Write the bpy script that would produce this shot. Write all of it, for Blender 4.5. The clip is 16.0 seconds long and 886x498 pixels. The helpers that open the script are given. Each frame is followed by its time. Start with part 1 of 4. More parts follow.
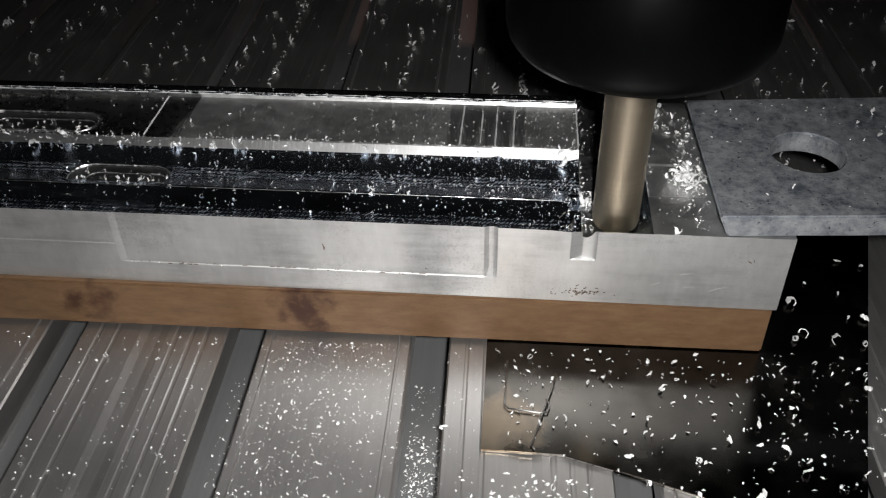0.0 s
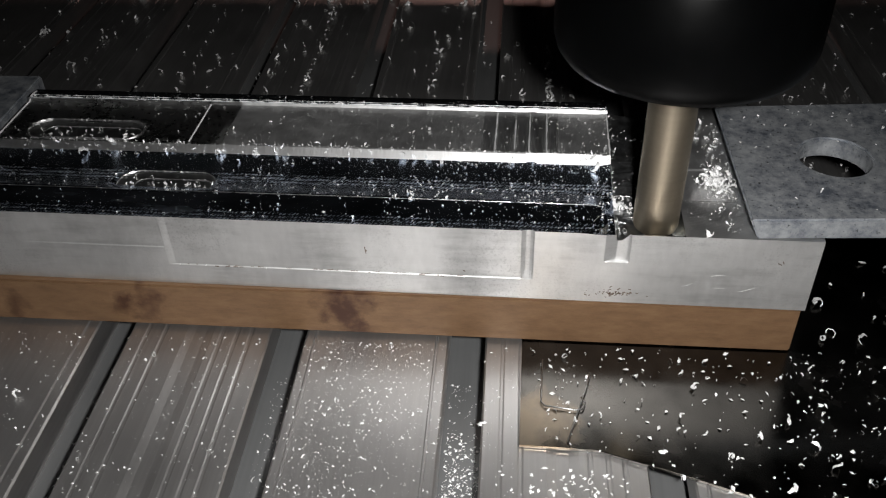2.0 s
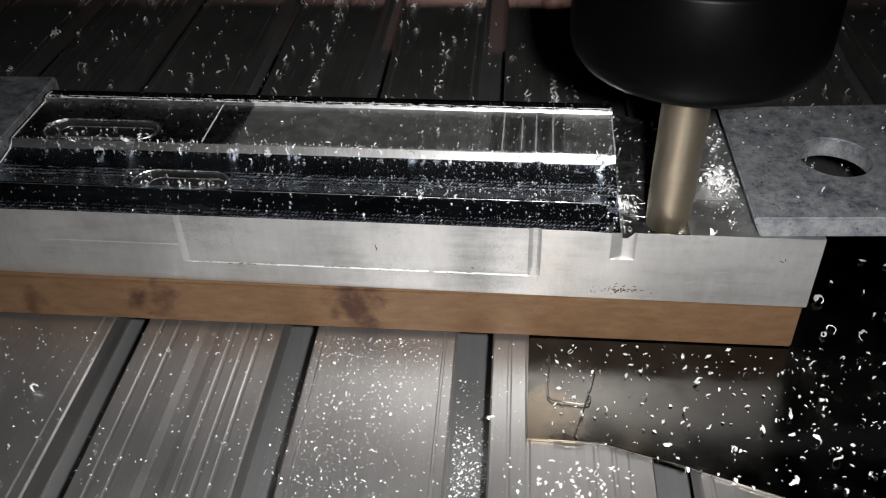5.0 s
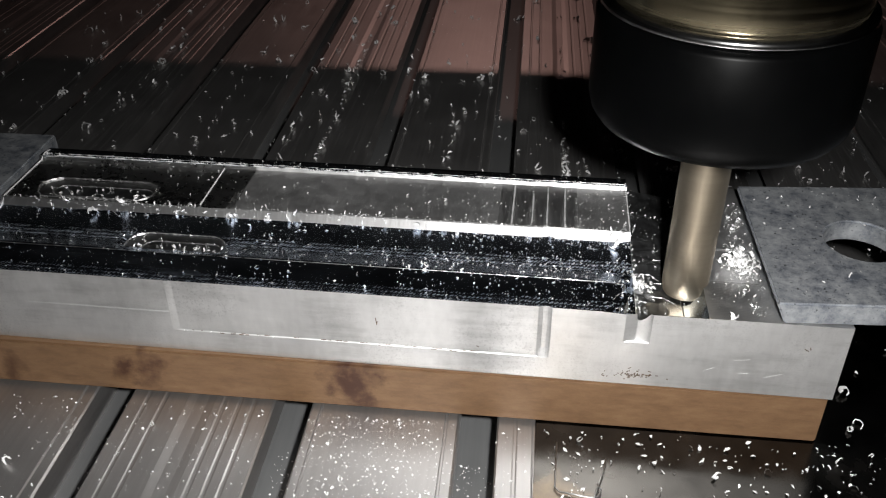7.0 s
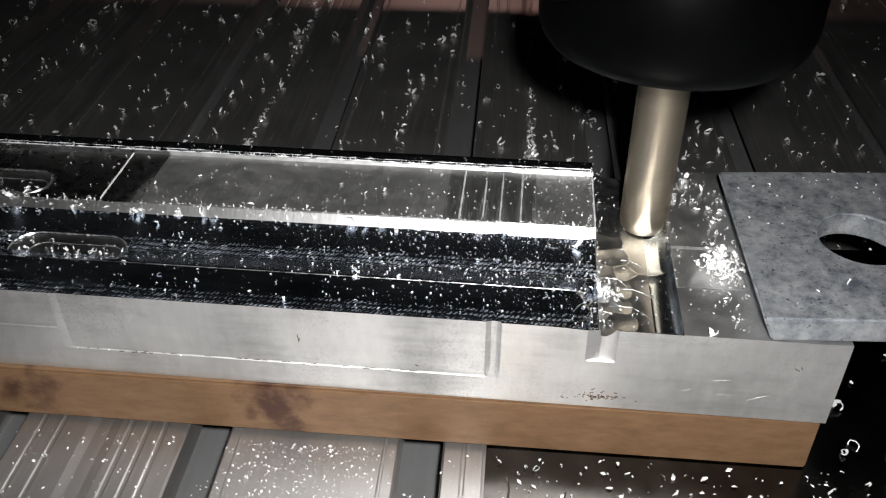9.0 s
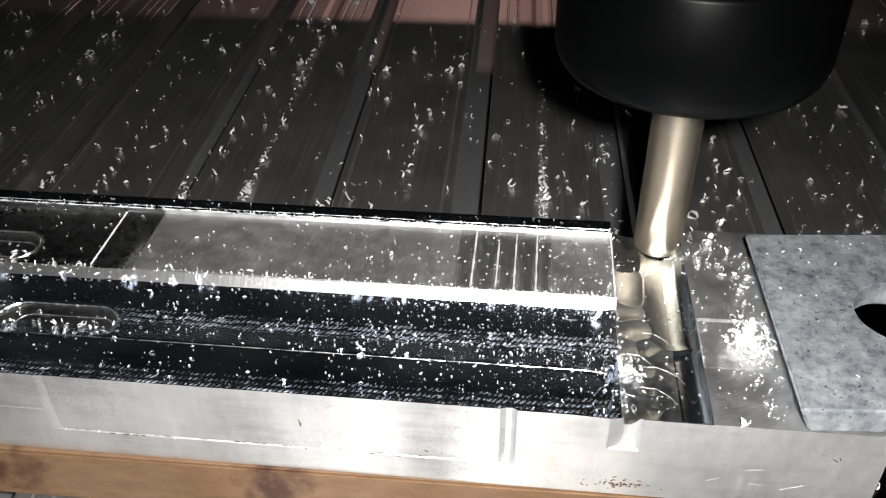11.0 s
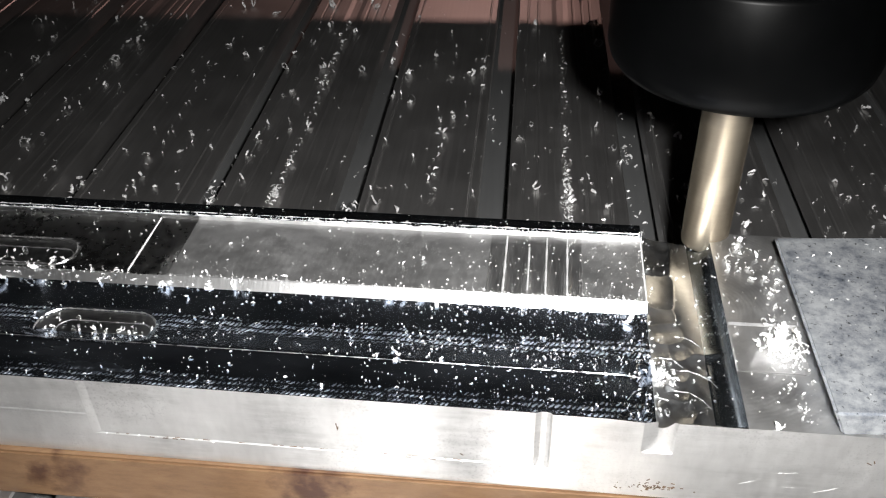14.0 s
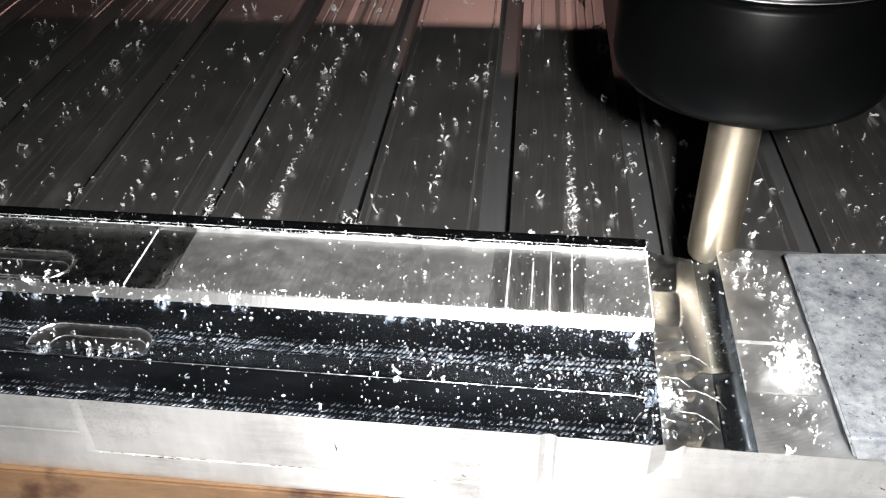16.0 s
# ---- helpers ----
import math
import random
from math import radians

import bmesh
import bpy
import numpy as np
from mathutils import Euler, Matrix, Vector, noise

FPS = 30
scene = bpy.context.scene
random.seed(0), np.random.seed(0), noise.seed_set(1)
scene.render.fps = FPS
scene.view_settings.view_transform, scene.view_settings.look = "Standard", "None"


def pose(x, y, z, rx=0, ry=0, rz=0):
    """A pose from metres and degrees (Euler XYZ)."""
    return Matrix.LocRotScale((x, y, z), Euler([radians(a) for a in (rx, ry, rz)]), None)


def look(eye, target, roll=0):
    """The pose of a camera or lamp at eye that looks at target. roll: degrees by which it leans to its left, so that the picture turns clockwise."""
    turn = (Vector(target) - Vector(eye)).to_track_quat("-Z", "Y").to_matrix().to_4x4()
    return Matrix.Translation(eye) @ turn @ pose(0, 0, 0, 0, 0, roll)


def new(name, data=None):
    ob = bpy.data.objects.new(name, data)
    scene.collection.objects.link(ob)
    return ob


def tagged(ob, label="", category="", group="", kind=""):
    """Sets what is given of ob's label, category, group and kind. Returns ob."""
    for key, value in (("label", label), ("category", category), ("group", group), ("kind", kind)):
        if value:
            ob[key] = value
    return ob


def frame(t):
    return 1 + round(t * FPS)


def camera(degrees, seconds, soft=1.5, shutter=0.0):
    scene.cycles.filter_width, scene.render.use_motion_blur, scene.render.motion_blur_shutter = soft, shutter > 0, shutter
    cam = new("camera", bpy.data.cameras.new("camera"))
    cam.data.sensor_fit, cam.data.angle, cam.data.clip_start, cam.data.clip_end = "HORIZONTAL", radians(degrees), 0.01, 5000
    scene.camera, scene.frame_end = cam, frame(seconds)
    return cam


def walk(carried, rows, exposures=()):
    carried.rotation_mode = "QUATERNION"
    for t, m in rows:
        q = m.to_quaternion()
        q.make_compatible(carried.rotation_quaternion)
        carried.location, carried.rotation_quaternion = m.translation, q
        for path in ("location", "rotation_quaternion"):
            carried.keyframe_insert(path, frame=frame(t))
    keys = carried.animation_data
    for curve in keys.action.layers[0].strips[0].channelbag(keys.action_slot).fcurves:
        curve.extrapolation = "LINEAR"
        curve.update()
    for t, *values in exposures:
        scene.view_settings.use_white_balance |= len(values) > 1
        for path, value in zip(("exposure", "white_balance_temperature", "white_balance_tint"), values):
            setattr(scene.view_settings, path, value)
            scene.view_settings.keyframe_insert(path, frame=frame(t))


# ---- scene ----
cam = camera(53.40, 16.0, soft=1.2)
PATH = [
    (0, (-0.04261, -0.10217, 0.10200), (-0.1655, 1.4544, -1.1478), -1.26),
    (0.5, (-0.04422, -0.10193, 0.10229), (-0.1739, 1.4507, -1.1517), -1.41),
    (1, (-0.04530, -0.10452, 0.10245), (-0.1816, 1.4498, -1.1488), -1.61),
    (1.5, (-0.04542, -0.10588, 0.10431), (-0.1949, 1.4515, -1.1416), -1.98),
    (2, (-0.04644, -0.10608, 0.10510), (-0.1957, 1.4520, -1.1399), -1.98),
    (2.5, (-0.04619, -0.10639, 0.10513), (-0.1930, 1.4505, -1.1416), -1.94),
    (3, (-0.04596, -0.10643, 0.10489), (-0.1965, 1.4490, -1.1433), -1.90),
    (3.5, (-0.04611, -0.10726, 0.10573), (-0.2016, 1.4514, -1.1378), -2.13),
    (3.7, (-0.04832, -0.10756, 0.10661), (-0.1838, 1.4509, -1.1395), -1.43),
    (6, (-0.04692, -0.10912, 0.10669), (-0.2113, 1.4490, -1.1364), -2.26),
    (6.5, (-0.04824, -0.10686, 0.10436), (-0.2114, 1.4652, -1.1211), -1.42),
    (7, (-0.04820, -0.10708, 0.10264), (-0.2155, 1.5472, -1.0088), -0.33),
    (7.5, (-0.04738, -0.10605, 0.10334), (-0.2230, 1.5343, -1.0273), -1.00),
    (8, (-0.04227, -0.10228, 0.10056), (-0.1717, 1.5188, -1.0636), -0.32),
    (8.5, (-0.04241, -0.10287, 0.09819), (-0.1675, 1.5019, -1.0888), -0.31),
    (9, (-0.04312, -0.10327, 0.09698), (-0.1737, 1.4942, -1.0992), -0.22),
    (9.5, (-0.04369, -0.10310, 0.09749), (-0.1862, 1.4911, -1.1017), -0.54),
    (10, (-0.04363, -0.10247, 0.09935), (-0.1830, 1.4985, -1.0912), -0.69),
    (12.3, (-0.04620, -0.10341, 0.10039), (-0.2065, 1.4880, -1.1003), -1.01),
    (12.5, (-0.04597, -0.10358, 0.10020), (-0.2085, 1.4880, -1.1000), -1.20),
    (13, (-0.04591, -0.10350, 0.09974), (-0.2147, 1.4863, -1.1019), -1.36),
    (13.5, (-0.04631, -0.10424, 0.10128), (-0.2145, 1.4868, -1.0988), -1.49),
    (14, (-0.04734, -0.10543, 0.10191), (-0.2183, 1.4863, -1.0969), -1.50),
    (14.5, (-0.04690, -0.10484, 0.10181), (-0.2200, 1.4843, -1.1002), -1.60),
    (15, (-0.04701, -0.10308, 0.10164), (-0.2178, 1.4863, -1.1003), -1.58),
    (15.5, (-0.04700, -0.10035, 0.10248), (-0.2232, 1.4900, -1.0973), -1.62),
    (16, (-0.04763, -0.10279, 0.10201), (-0.2233, 1.4886, -1.0966), -1.46),
]
# seconds, how far the bed has come towards the front, and the spindle's x and z
FEED = [
    (0, 0.00000, -0.02490, 0.0),
    (0.5, 0.00000, -0.02460, 0.0),
    (1, 0.00000, -0.02430, 0.0),
    (1.5, 0.00000, -0.02400, 0.0),
    (2, 0.00000, -0.02370, 0.0),
    (2.5, 0.00000, -0.02350, 0.0),
    (3, 0.00000, -0.02320, 0.0),
    (3.5, 0.00000, -0.02300, 0.0),
    (3.7, 0.00000, -0.02290, 0.0),
    (6, 0.00000, -0.02220, 0.0),
    (6.5, 0.00080, -0.02200, 0.0),
    (7, 0.00420, -0.02210, 0.0),
    (7.5, 0.00830, -0.02220, 0.0),
    (8, 0.01240, -0.02220, 0.0),
    (8.5, 0.01720, -0.02210, 0.0),
    (9, 0.02100, -0.02220, 0.0),
    (9.5, 0.02460, -0.02230, 0.0),
    (10, 0.02800, -0.02220, 0.0),
    (12.3, 0.03340, -0.02190, 0.0),
    (12.5, 0.03360, -0.02150, 0.0),
    (13, 0.03390, -0.02020, 0.0),
    (13.5, 0.03400, -0.01940, 0.0),
    (14, 0.03400, -0.01920, 0.0),
    (14.5, 0.03400, -0.01920, 0.0),
    (15, 0.03420, -0.01920, 0.0),
    (15.5, 0.03500, -0.01910, 0.0),
    (16, 0.03460, -0.01920, 0.0),
]
walk(cam, [(t, look(eye, target, roll)) for t, eye, target, roll in PATH],
     [(0, -0.42), (6, -0.2), (7, 0.0), (8, 0.05), (9, -0.2), (9.5, -0.15), (10, 0.1), (12.5, 0.4), (14.5, 0.47), (15.5, 0.7), (16, 0.82)])

# ---- world and light ----
world = bpy.data.worlds.new("dark_workshop")
scene.world = world
world.use_nodes = True
world.node_tree.nodes["Background"].inputs[0].default_value = (0.55, 0.6, 0.7, 1)
world.node_tree.nodes["Background"].inputs[1].default_value = 0.01

# a small LED torch held beside the camera
lamp_data = bpy.data.lights.new("work_light", "SPOT")
lamp_data.energy = 1.65
lamp_data.color = (1.0, 0.985, 0.965)
lamp_data.shadow_soft_size = 0.003
lamp_data.spot_size, lamp_data.spot_blend = radians(115), 1.0
lamp = new("work_light", lamp_data)
lamp.matrix_world = look((-0.0355, -0.1045, 0.107), (-0.048, -0.050, 0.0))

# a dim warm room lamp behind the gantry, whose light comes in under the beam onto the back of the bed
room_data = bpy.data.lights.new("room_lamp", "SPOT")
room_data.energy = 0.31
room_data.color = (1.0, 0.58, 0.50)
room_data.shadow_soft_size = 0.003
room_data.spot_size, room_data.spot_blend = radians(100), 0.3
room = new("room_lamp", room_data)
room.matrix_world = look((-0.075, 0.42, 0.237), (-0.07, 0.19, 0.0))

CM = 0.01


# ---- materials ----
def material(name):
    m = bpy.data.materials.new(name)
    m.use_nodes = True
    n = m.node_tree
    return m, n, n.nodes["Principled BSDF"]


def node(n, kind, **values):
    x = n.nodes.new(kind)
    for k, v in values.items():
        x.inputs[k].default_value = v
    return x


def coords(n, scale):
    tc = n.nodes.new("ShaderNodeTexCoord")
    mp = n.nodes.new("ShaderNodeMapping")
    mp.inputs["Scale"].default_value = scale
    n.links.new(tc.outputs["Object"], mp.inputs["Vector"])
    return mp.outputs["Vector"]


def noise_tex(n, vec, scale, detail=4.0, rough=0.55):
    x = node(n, "ShaderNodeTexNoise", Scale=scale, Detail=detail, Roughness=rough)
    n.links.new(vec, x.inputs["Vector"])
    return x.outputs["Fac"]


def ramp(n, fac, stops):
    r = n.nodes.new("ShaderNodeValToRGB")
    els = r.color_ramp.elements
    while len(els) < len(stops):
        els.new(0.5)
    for e, (p, c) in zip(els, stops):
        e.position = p
        e.color = (*c, 1) if len(c) == 3 else c
    n.links.new(fac, r.inputs["Fac"])
    return r.outputs["Color"]


def mix(n, fac, a, b, mode="MIX"):
    x = n.nodes.new("ShaderNodeMix")
    x.data_type, x.blend_type = "RGBA", mode
    for sock, v in ((x.inputs[0], fac), (x.inputs[6], a), (x.inputs[7], b)):
        if hasattr(v, "is_linked"):
            n.links.new(v, sock)
        else:
            sock.default_value = v
    return x.outputs[2]


def bump(n, p, height, strength, distance):
    b = node(n, "ShaderNodeBump", Strength=strength, Distance=distance)
    n.links.new(height, b.inputs["Height"])
    n.links.new(b.outputs["Normal"], p.inputs["Normal"])


def g(v):
    return (v, v, v)


def metal(name, lo, hi, rough, stretch, scale, bump_d, tint=(1, 1, 1), metallic=1.0, rough_var=0.12):
    """A machined metal: grain stretched along one axis, blotches of wear, and uneven gloss."""
    m, n, p = material(name)
    fine = noise_tex(n, coords(n, stretch), scale, 5.0, 0.6)
    wide = noise_tex(n, coords(n, (1, 1, 1)), 60.0, 4.0, 0.6)
    both = mix(n, 0.5, fine, wide)
    n.links.new(ramp(n, both, [(0.3, tuple(lo * c for c in tint)), (0.7, tuple(hi * c for c in tint))]), p.inputs["Base Color"])
    n.links.new(ramp(n, both, [(0.3, g(rough - rough_var)), (0.7, g(rough + rough_var))]), p.inputs["Roughness"])
    p.inputs["Metallic"].default_value = metallic
    bump(n, p, fine, 0.35, bump_d)
    return m


BED_ALU = metal("anodised_bed_aluminium", 0.47, 0.59, 0.48, (60, 1.5, 60), 25.0, 0.000008, (1, 0.98, 0.97), 0.97, 0.05)
for sock, value in (("Coat Weight", 0.25), ("Coat Roughness", 0.15), ("Coat IOR", 1.5)):
    BED_ALU.node_tree.nodes["Principled BSDF"].inputs[sock].default_value = value
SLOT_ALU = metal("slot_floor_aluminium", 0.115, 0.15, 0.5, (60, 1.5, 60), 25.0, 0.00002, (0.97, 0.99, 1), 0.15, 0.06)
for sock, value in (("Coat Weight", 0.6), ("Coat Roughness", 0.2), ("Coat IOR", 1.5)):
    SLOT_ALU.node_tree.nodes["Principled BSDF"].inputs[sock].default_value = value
FACE_ALU = metal("sawn_block_aluminium", 0.64, 0.80, 0.48, (40, 40, 14), 20.0, 0.00003, metallic=0.9, rough_var=0.07)


def gritty(m):
    """Fine dark grit in patches over a metal."""
    n = m.node_tree
    p = n.nodes["Principled BSDF"]
    src = [link.from_socket for link in p.inputs["Base Color"].links][0]
    fine = noise_tex(n, coords(n, (1, 1, 1)), 2600.0, 3.0, 0.6)
    patch = noise_tex(n, coords(n, (1, 1, 1)), 55.0, 3.0, 0.6)
    f = mix(n, 1.0, ramp(n, fine, [(0.52, g(0)), (0.66, g(0.3))]), ramp(n, patch, [(0.45, g(0)), (0.62, g(1))]), "MULTIPLY")
    n.links.new(mix(n, f, src, (0.28, 0.28, 0.29, 1)), p.inputs["Base Color"])


gritty(FACE_ALU)


def smeared(m):
    """Broad grey smears and bands of dried coolant over a metal face."""
    n = m.node_tree
    p = n.nodes["Principled BSDF"]
    src = [link.from_socket for link in p.inputs["Base Color"].links][0]
    band = noise_tex(n, coords(n, (16, 16, 90)), 3.0, 5.0, 0.65)
    spot = noise_tex(n, coords(n, (40, 40, 26)), 2.2, 4.0, 0.6)
    both = mix(n, 0.5, band, spot)
    n.links.new(mix(n, 1.0, src, ramp(n, both, [(0.32, g(0.58)), (0.5, g(0.90)), (0.68, g(1.0))]), "MULTIPLY"), p.inputs["Base Color"])
    rough = [link.from_socket for link in p.inputs["Roughness"].links][0]
    n.links.new(mix(n, 1.0, rough, ramp(n, both, [(0.35, g(0.10)), (0.65, g(0.0))]), "ADD"), p.inputs["Roughness"])


smeared(FACE_ALU)
PANEL_ALU = metal("fly_cut_aluminium", 0.60, 0.88, 0.42, (8, 8, 8), 50.0, 0.00004, metallic=0.92)


def swirl(m, scale, depth, amount):
    """Adds the curved marks of a turning cutter to a metal."""
    n = m.node_tree
    p = n.nodes["Principled BSDF"]
    tc = n.nodes.new("ShaderNodeTexCoord")
    w = n.nodes.new("ShaderNodeTexWave")
    w.wave_type, w.rings_direction = "RINGS", "Z"
    mp = n.nodes.new("ShaderNodeMapping")
    mp.inputs["Location"].default_value = (0.024, -0.021, 0)
    n.links.new(tc.outputs["Object"], mp.inputs[0])
    n.links.new(mp.outputs[0], w.inputs["Vector"])
    for k, v in (("Scale", scale), ("Distortion", 5.0), ("Detail", 3.0), ("Detail Scale", 0.6)):
        w.inputs[k].default_value = v
    for link in list(p.inputs["Roughness"].links):
        src = link.from_socket
    n.links.new(mix(n, amount, src, w.outputs["Color"]), p.inputs["Roughness"])
    bump(n, p, w.outputs["Fac"], 0.25, depth)


swirl(PANEL_ALU, 330.0, 0.00002, 0.03)
LAND_ALU = metal("faced_aluminium", 0.58, 0.86, 0.41, (8, 8, 8), 50.0, 0.00004, metallic=0.95)
swirl(LAND_ALU, 520.0, 0.00002, 0.04)
RIDGE_ALU = metal("bright_chamfer_aluminium", 0.85, 0.95, 0.36, (60, 6, 6), 40.0, 0.00004, rough_var=0.04)
STEEL = metal("polished_dark_steel_sheet", 0.045, 0.10, 0.22, (10, 10, 10), 12.0, 0.00002, (1, 0.95, 0.88))


def tan_corner(m, x, y, reach):
    """A tan, rougher patch round one corner of the sheet."""
    n = m.node_tree
    p = n.nodes["Principled BSDF"]
    tc = n.nodes.new("ShaderNodeTexCoord")
    d = n.nodes.new("ShaderNodeVectorMath")
    d.operation = "DISTANCE"
    n.links.new(tc.outputs["Object"], d.inputs[0])
    d.inputs[1].default_value = (x, y, 0)
    r = node(n, "ShaderNodeMapRange", **{"From Min": 0.0, "From Max": reach, "To Min": 0.0, "To Max": 1.0})
    n.links.new(d.outputs["Value"], r.inputs["Value"])
    edge = mix(n, 0.45, r.outputs[0], noise_tex(n, coords(n, (1, 1, 1)), 260.0, 4.0, 0.6))
    f = ramp(n, edge, [(0.32, g(0.75)), (0.6, g(0))])
    for sock, value in (("Base Color", (0.30, 0.245, 0.185, 1)), ("Roughness", (0.5, 0.5, 0.5, 1))):
        src = [link.from_socket for link in p.inputs[sock].links][0]
        n.links.new(mix(n, f, src, value), p.inputs[sock])


tan_corner(STEEL, -0.0428, -0.0175, 0.012)
CARBIDE = metal("coated_tool_steel", 0.40, 0.50, 0.44, (1, 1, 60), 20.0, 0.00001, (1, 0.86, 0.66), rough_var=0.05)
CHROME = metal("bright_steel_ring", 0.55, 0.65, 0.15, (1, 1, 30), 20.0, 0.00001)
BRASS = metal("brass_nose", 0.5, 0.62, 0.24, (1, 1, 60), 20.0, 0.00001, (1, 0.86, 0.58))
WIRE = metal("dull_wire", 0.30, 0.45, 0.35, (5, 5, 5), 50.0, 0.00001)
CHIP = metal("aluminium_swarf", 0.84, 0.95, 0.38, (1, 1, 1), 900.0, 0.00004, metallic=0.25)


def scalloped():
    """Ball-milled channel: dark mirror metal with bands of fine scallops along the passes."""
    m, n, p = material("ball_milled_aluminium")
    tc = n.nodes.new("ShaderNodeTexCoord")
    sep = n.nodes.new("ShaderNodeSeparateXYZ")
    n.links.new(tc.outputs["Object"], sep.inputs[0])
    waves = []
    for axis, scale, lean, wobble in (("X", 560.0, 0.55, 3.0), ("Y", 270.0, 0.0, 2.5)):
        w = n.nodes.new("ShaderNodeTexWave")
        w.wave_type, w.bands_direction = "BANDS", axis
        mp = n.nodes.new("ShaderNodeMapping")
        mp.inputs["Rotation"].default_value = (0, 0, lean)
        n.links.new(tc.outputs["Object"], mp.inputs[0])
        n.links.new(mp.outputs[0], w.inputs["Vector"])
        for k, value in (("Scale", scale), ("Distortion", wobble), ("Detail", 2.0), ("Detail Scale", 1.5)):
            w.inputs[k].default_value = value
        waves.append(w.outputs["Color"])
    teeth = mix(n, 1.0, waves[0], waves[1], "MULTIPLY")
    teeth = mix(n, 1.0, teeth, ramp(n, noise_tex(n, coords(n, (1, 1, 1)), 700.0, 3.0, 0.6), [(0.38, g(0.1)), (0.62, g(1))]), "MULTIPLY")
    bands = None
    for a, b in ((0.0, 0.0036), (0.0112, 0.0150)):
        r = node(n, "ShaderNodeMapRange", **{"From Min": a, "From Max": b, "To Min": 0.0, "To Max": 1.0})
        n.links.new(sep.outputs["Y"], r.inputs["Value"])
        c = ramp(n, r.outputs[0], [(0.0, g(0)), (0.12, g(1)), (0.7, g(0.7)), (0.98, g(0))])
        bands = c if bands is None else mix(n, 1.0, bands, c, "ADD")
    wide = noise_tex(n, coords(n, (0.3, 1, 1)), 120.0, 4.0, 0.6)
    h = mix(n, 1.0, teeth, bands, "MULTIPLY")
    dots = mix(n, 1.0, ramp(n, teeth, [(0.3, g(0)), (0.7, g(1))]), bands, "MULTIPLY")
    # the channel's bluish sheen is put into the base colour
    n.links.new(ramp(n, wide, [(0.3, (0.44, 0.50, 0.59)), (0.7, (0.58, 0.64, 0.74))]), p.inputs["Base Color"])
    n.links.new(mix(n, 1.0, ramp(n, wide, [(0.3, g(0.18)), (0.7, g(0.28))]), mix(n, 1.0, dots, (0.34, 0.34, 0.34, 1), "MULTIPLY"), "ADD"), p.inputs["Roughness"])
    p.inputs["Metallic"].default_value = 1.0
    bump(n, p, h, 0.9, 0.00030)
    return m


CUT_ALU = scalloped()
RIB_ALU = metal("grooved_aluminium", 0.55, 0.75, 0.43, (20, 4, 20), 60.0, 0.00004, rough_var=0.06)
PASS_ALU = metal("overlapping_cut_aluminium", 0.42, 0.68, 0.35, (14, 14, 14), 60.0, 0.00006, (0.96, 0.98, 1), rough_var=0.10)
POCKET_ALU = metal("pocket_aluminium", 0.32, 0.62, 0.38, (8, 14, 14), 90.0, 0.00015, rough_var=0.1)
WALL_ALU = metal("channel_wall_aluminium", 0.46, 0.62, 0.25, (14, 14, 14), 60.0, 0.00003, (0.82, 0.91, 1), rough_var=0.06)
MIRROR_ALU = metal("freshly_cut_aluminium", 0.55, 0.75, 0.29, (12, 12, 12), 60.0, 0.00003, rough_var=0.08)


def galvanised():
    m, n, p = material("galvanised_steel")
    v = coords(n, (1, 1, 1))
    blot = noise_tex(n, v, 420.0, 6.0, 0.75)
    wide = noise_tex(n, v, 70.0, 3.0, 0.6)
    pits = noise_tex(n, v, 1500.0, 4.0, 0.7)
    c = ramp(n, mix(n, 0.3, blot, wide), [(0.38, (0.16, 0.18, 0.215)), (0.47, (0.32, 0.34, 0.37)), (0.6, (0.48, 0.50, 0.52))])
    c = mix(n, ramp(n, pits, [(0.60, g(0)), (0.68, g(0.85))]), c, (0.03, 0.032, 0.036, 1))
    c = mix(n, ramp(n, pits, [(0.28, g(0.6)), (0.36, g(0))]), c, (0.55, 0.57, 0.6, 1))
    n.links.new(c, p.inputs["Base Color"])
    n.links.new(ramp(n, blot, [(0.3, g(0.38)), (0.7, g(0.62))]), p.inputs["Roughness"])
    p.inputs["Metallic"].default_value = 0.6
    bump(n, p, blot, 0.4, 0.0001)
    return m


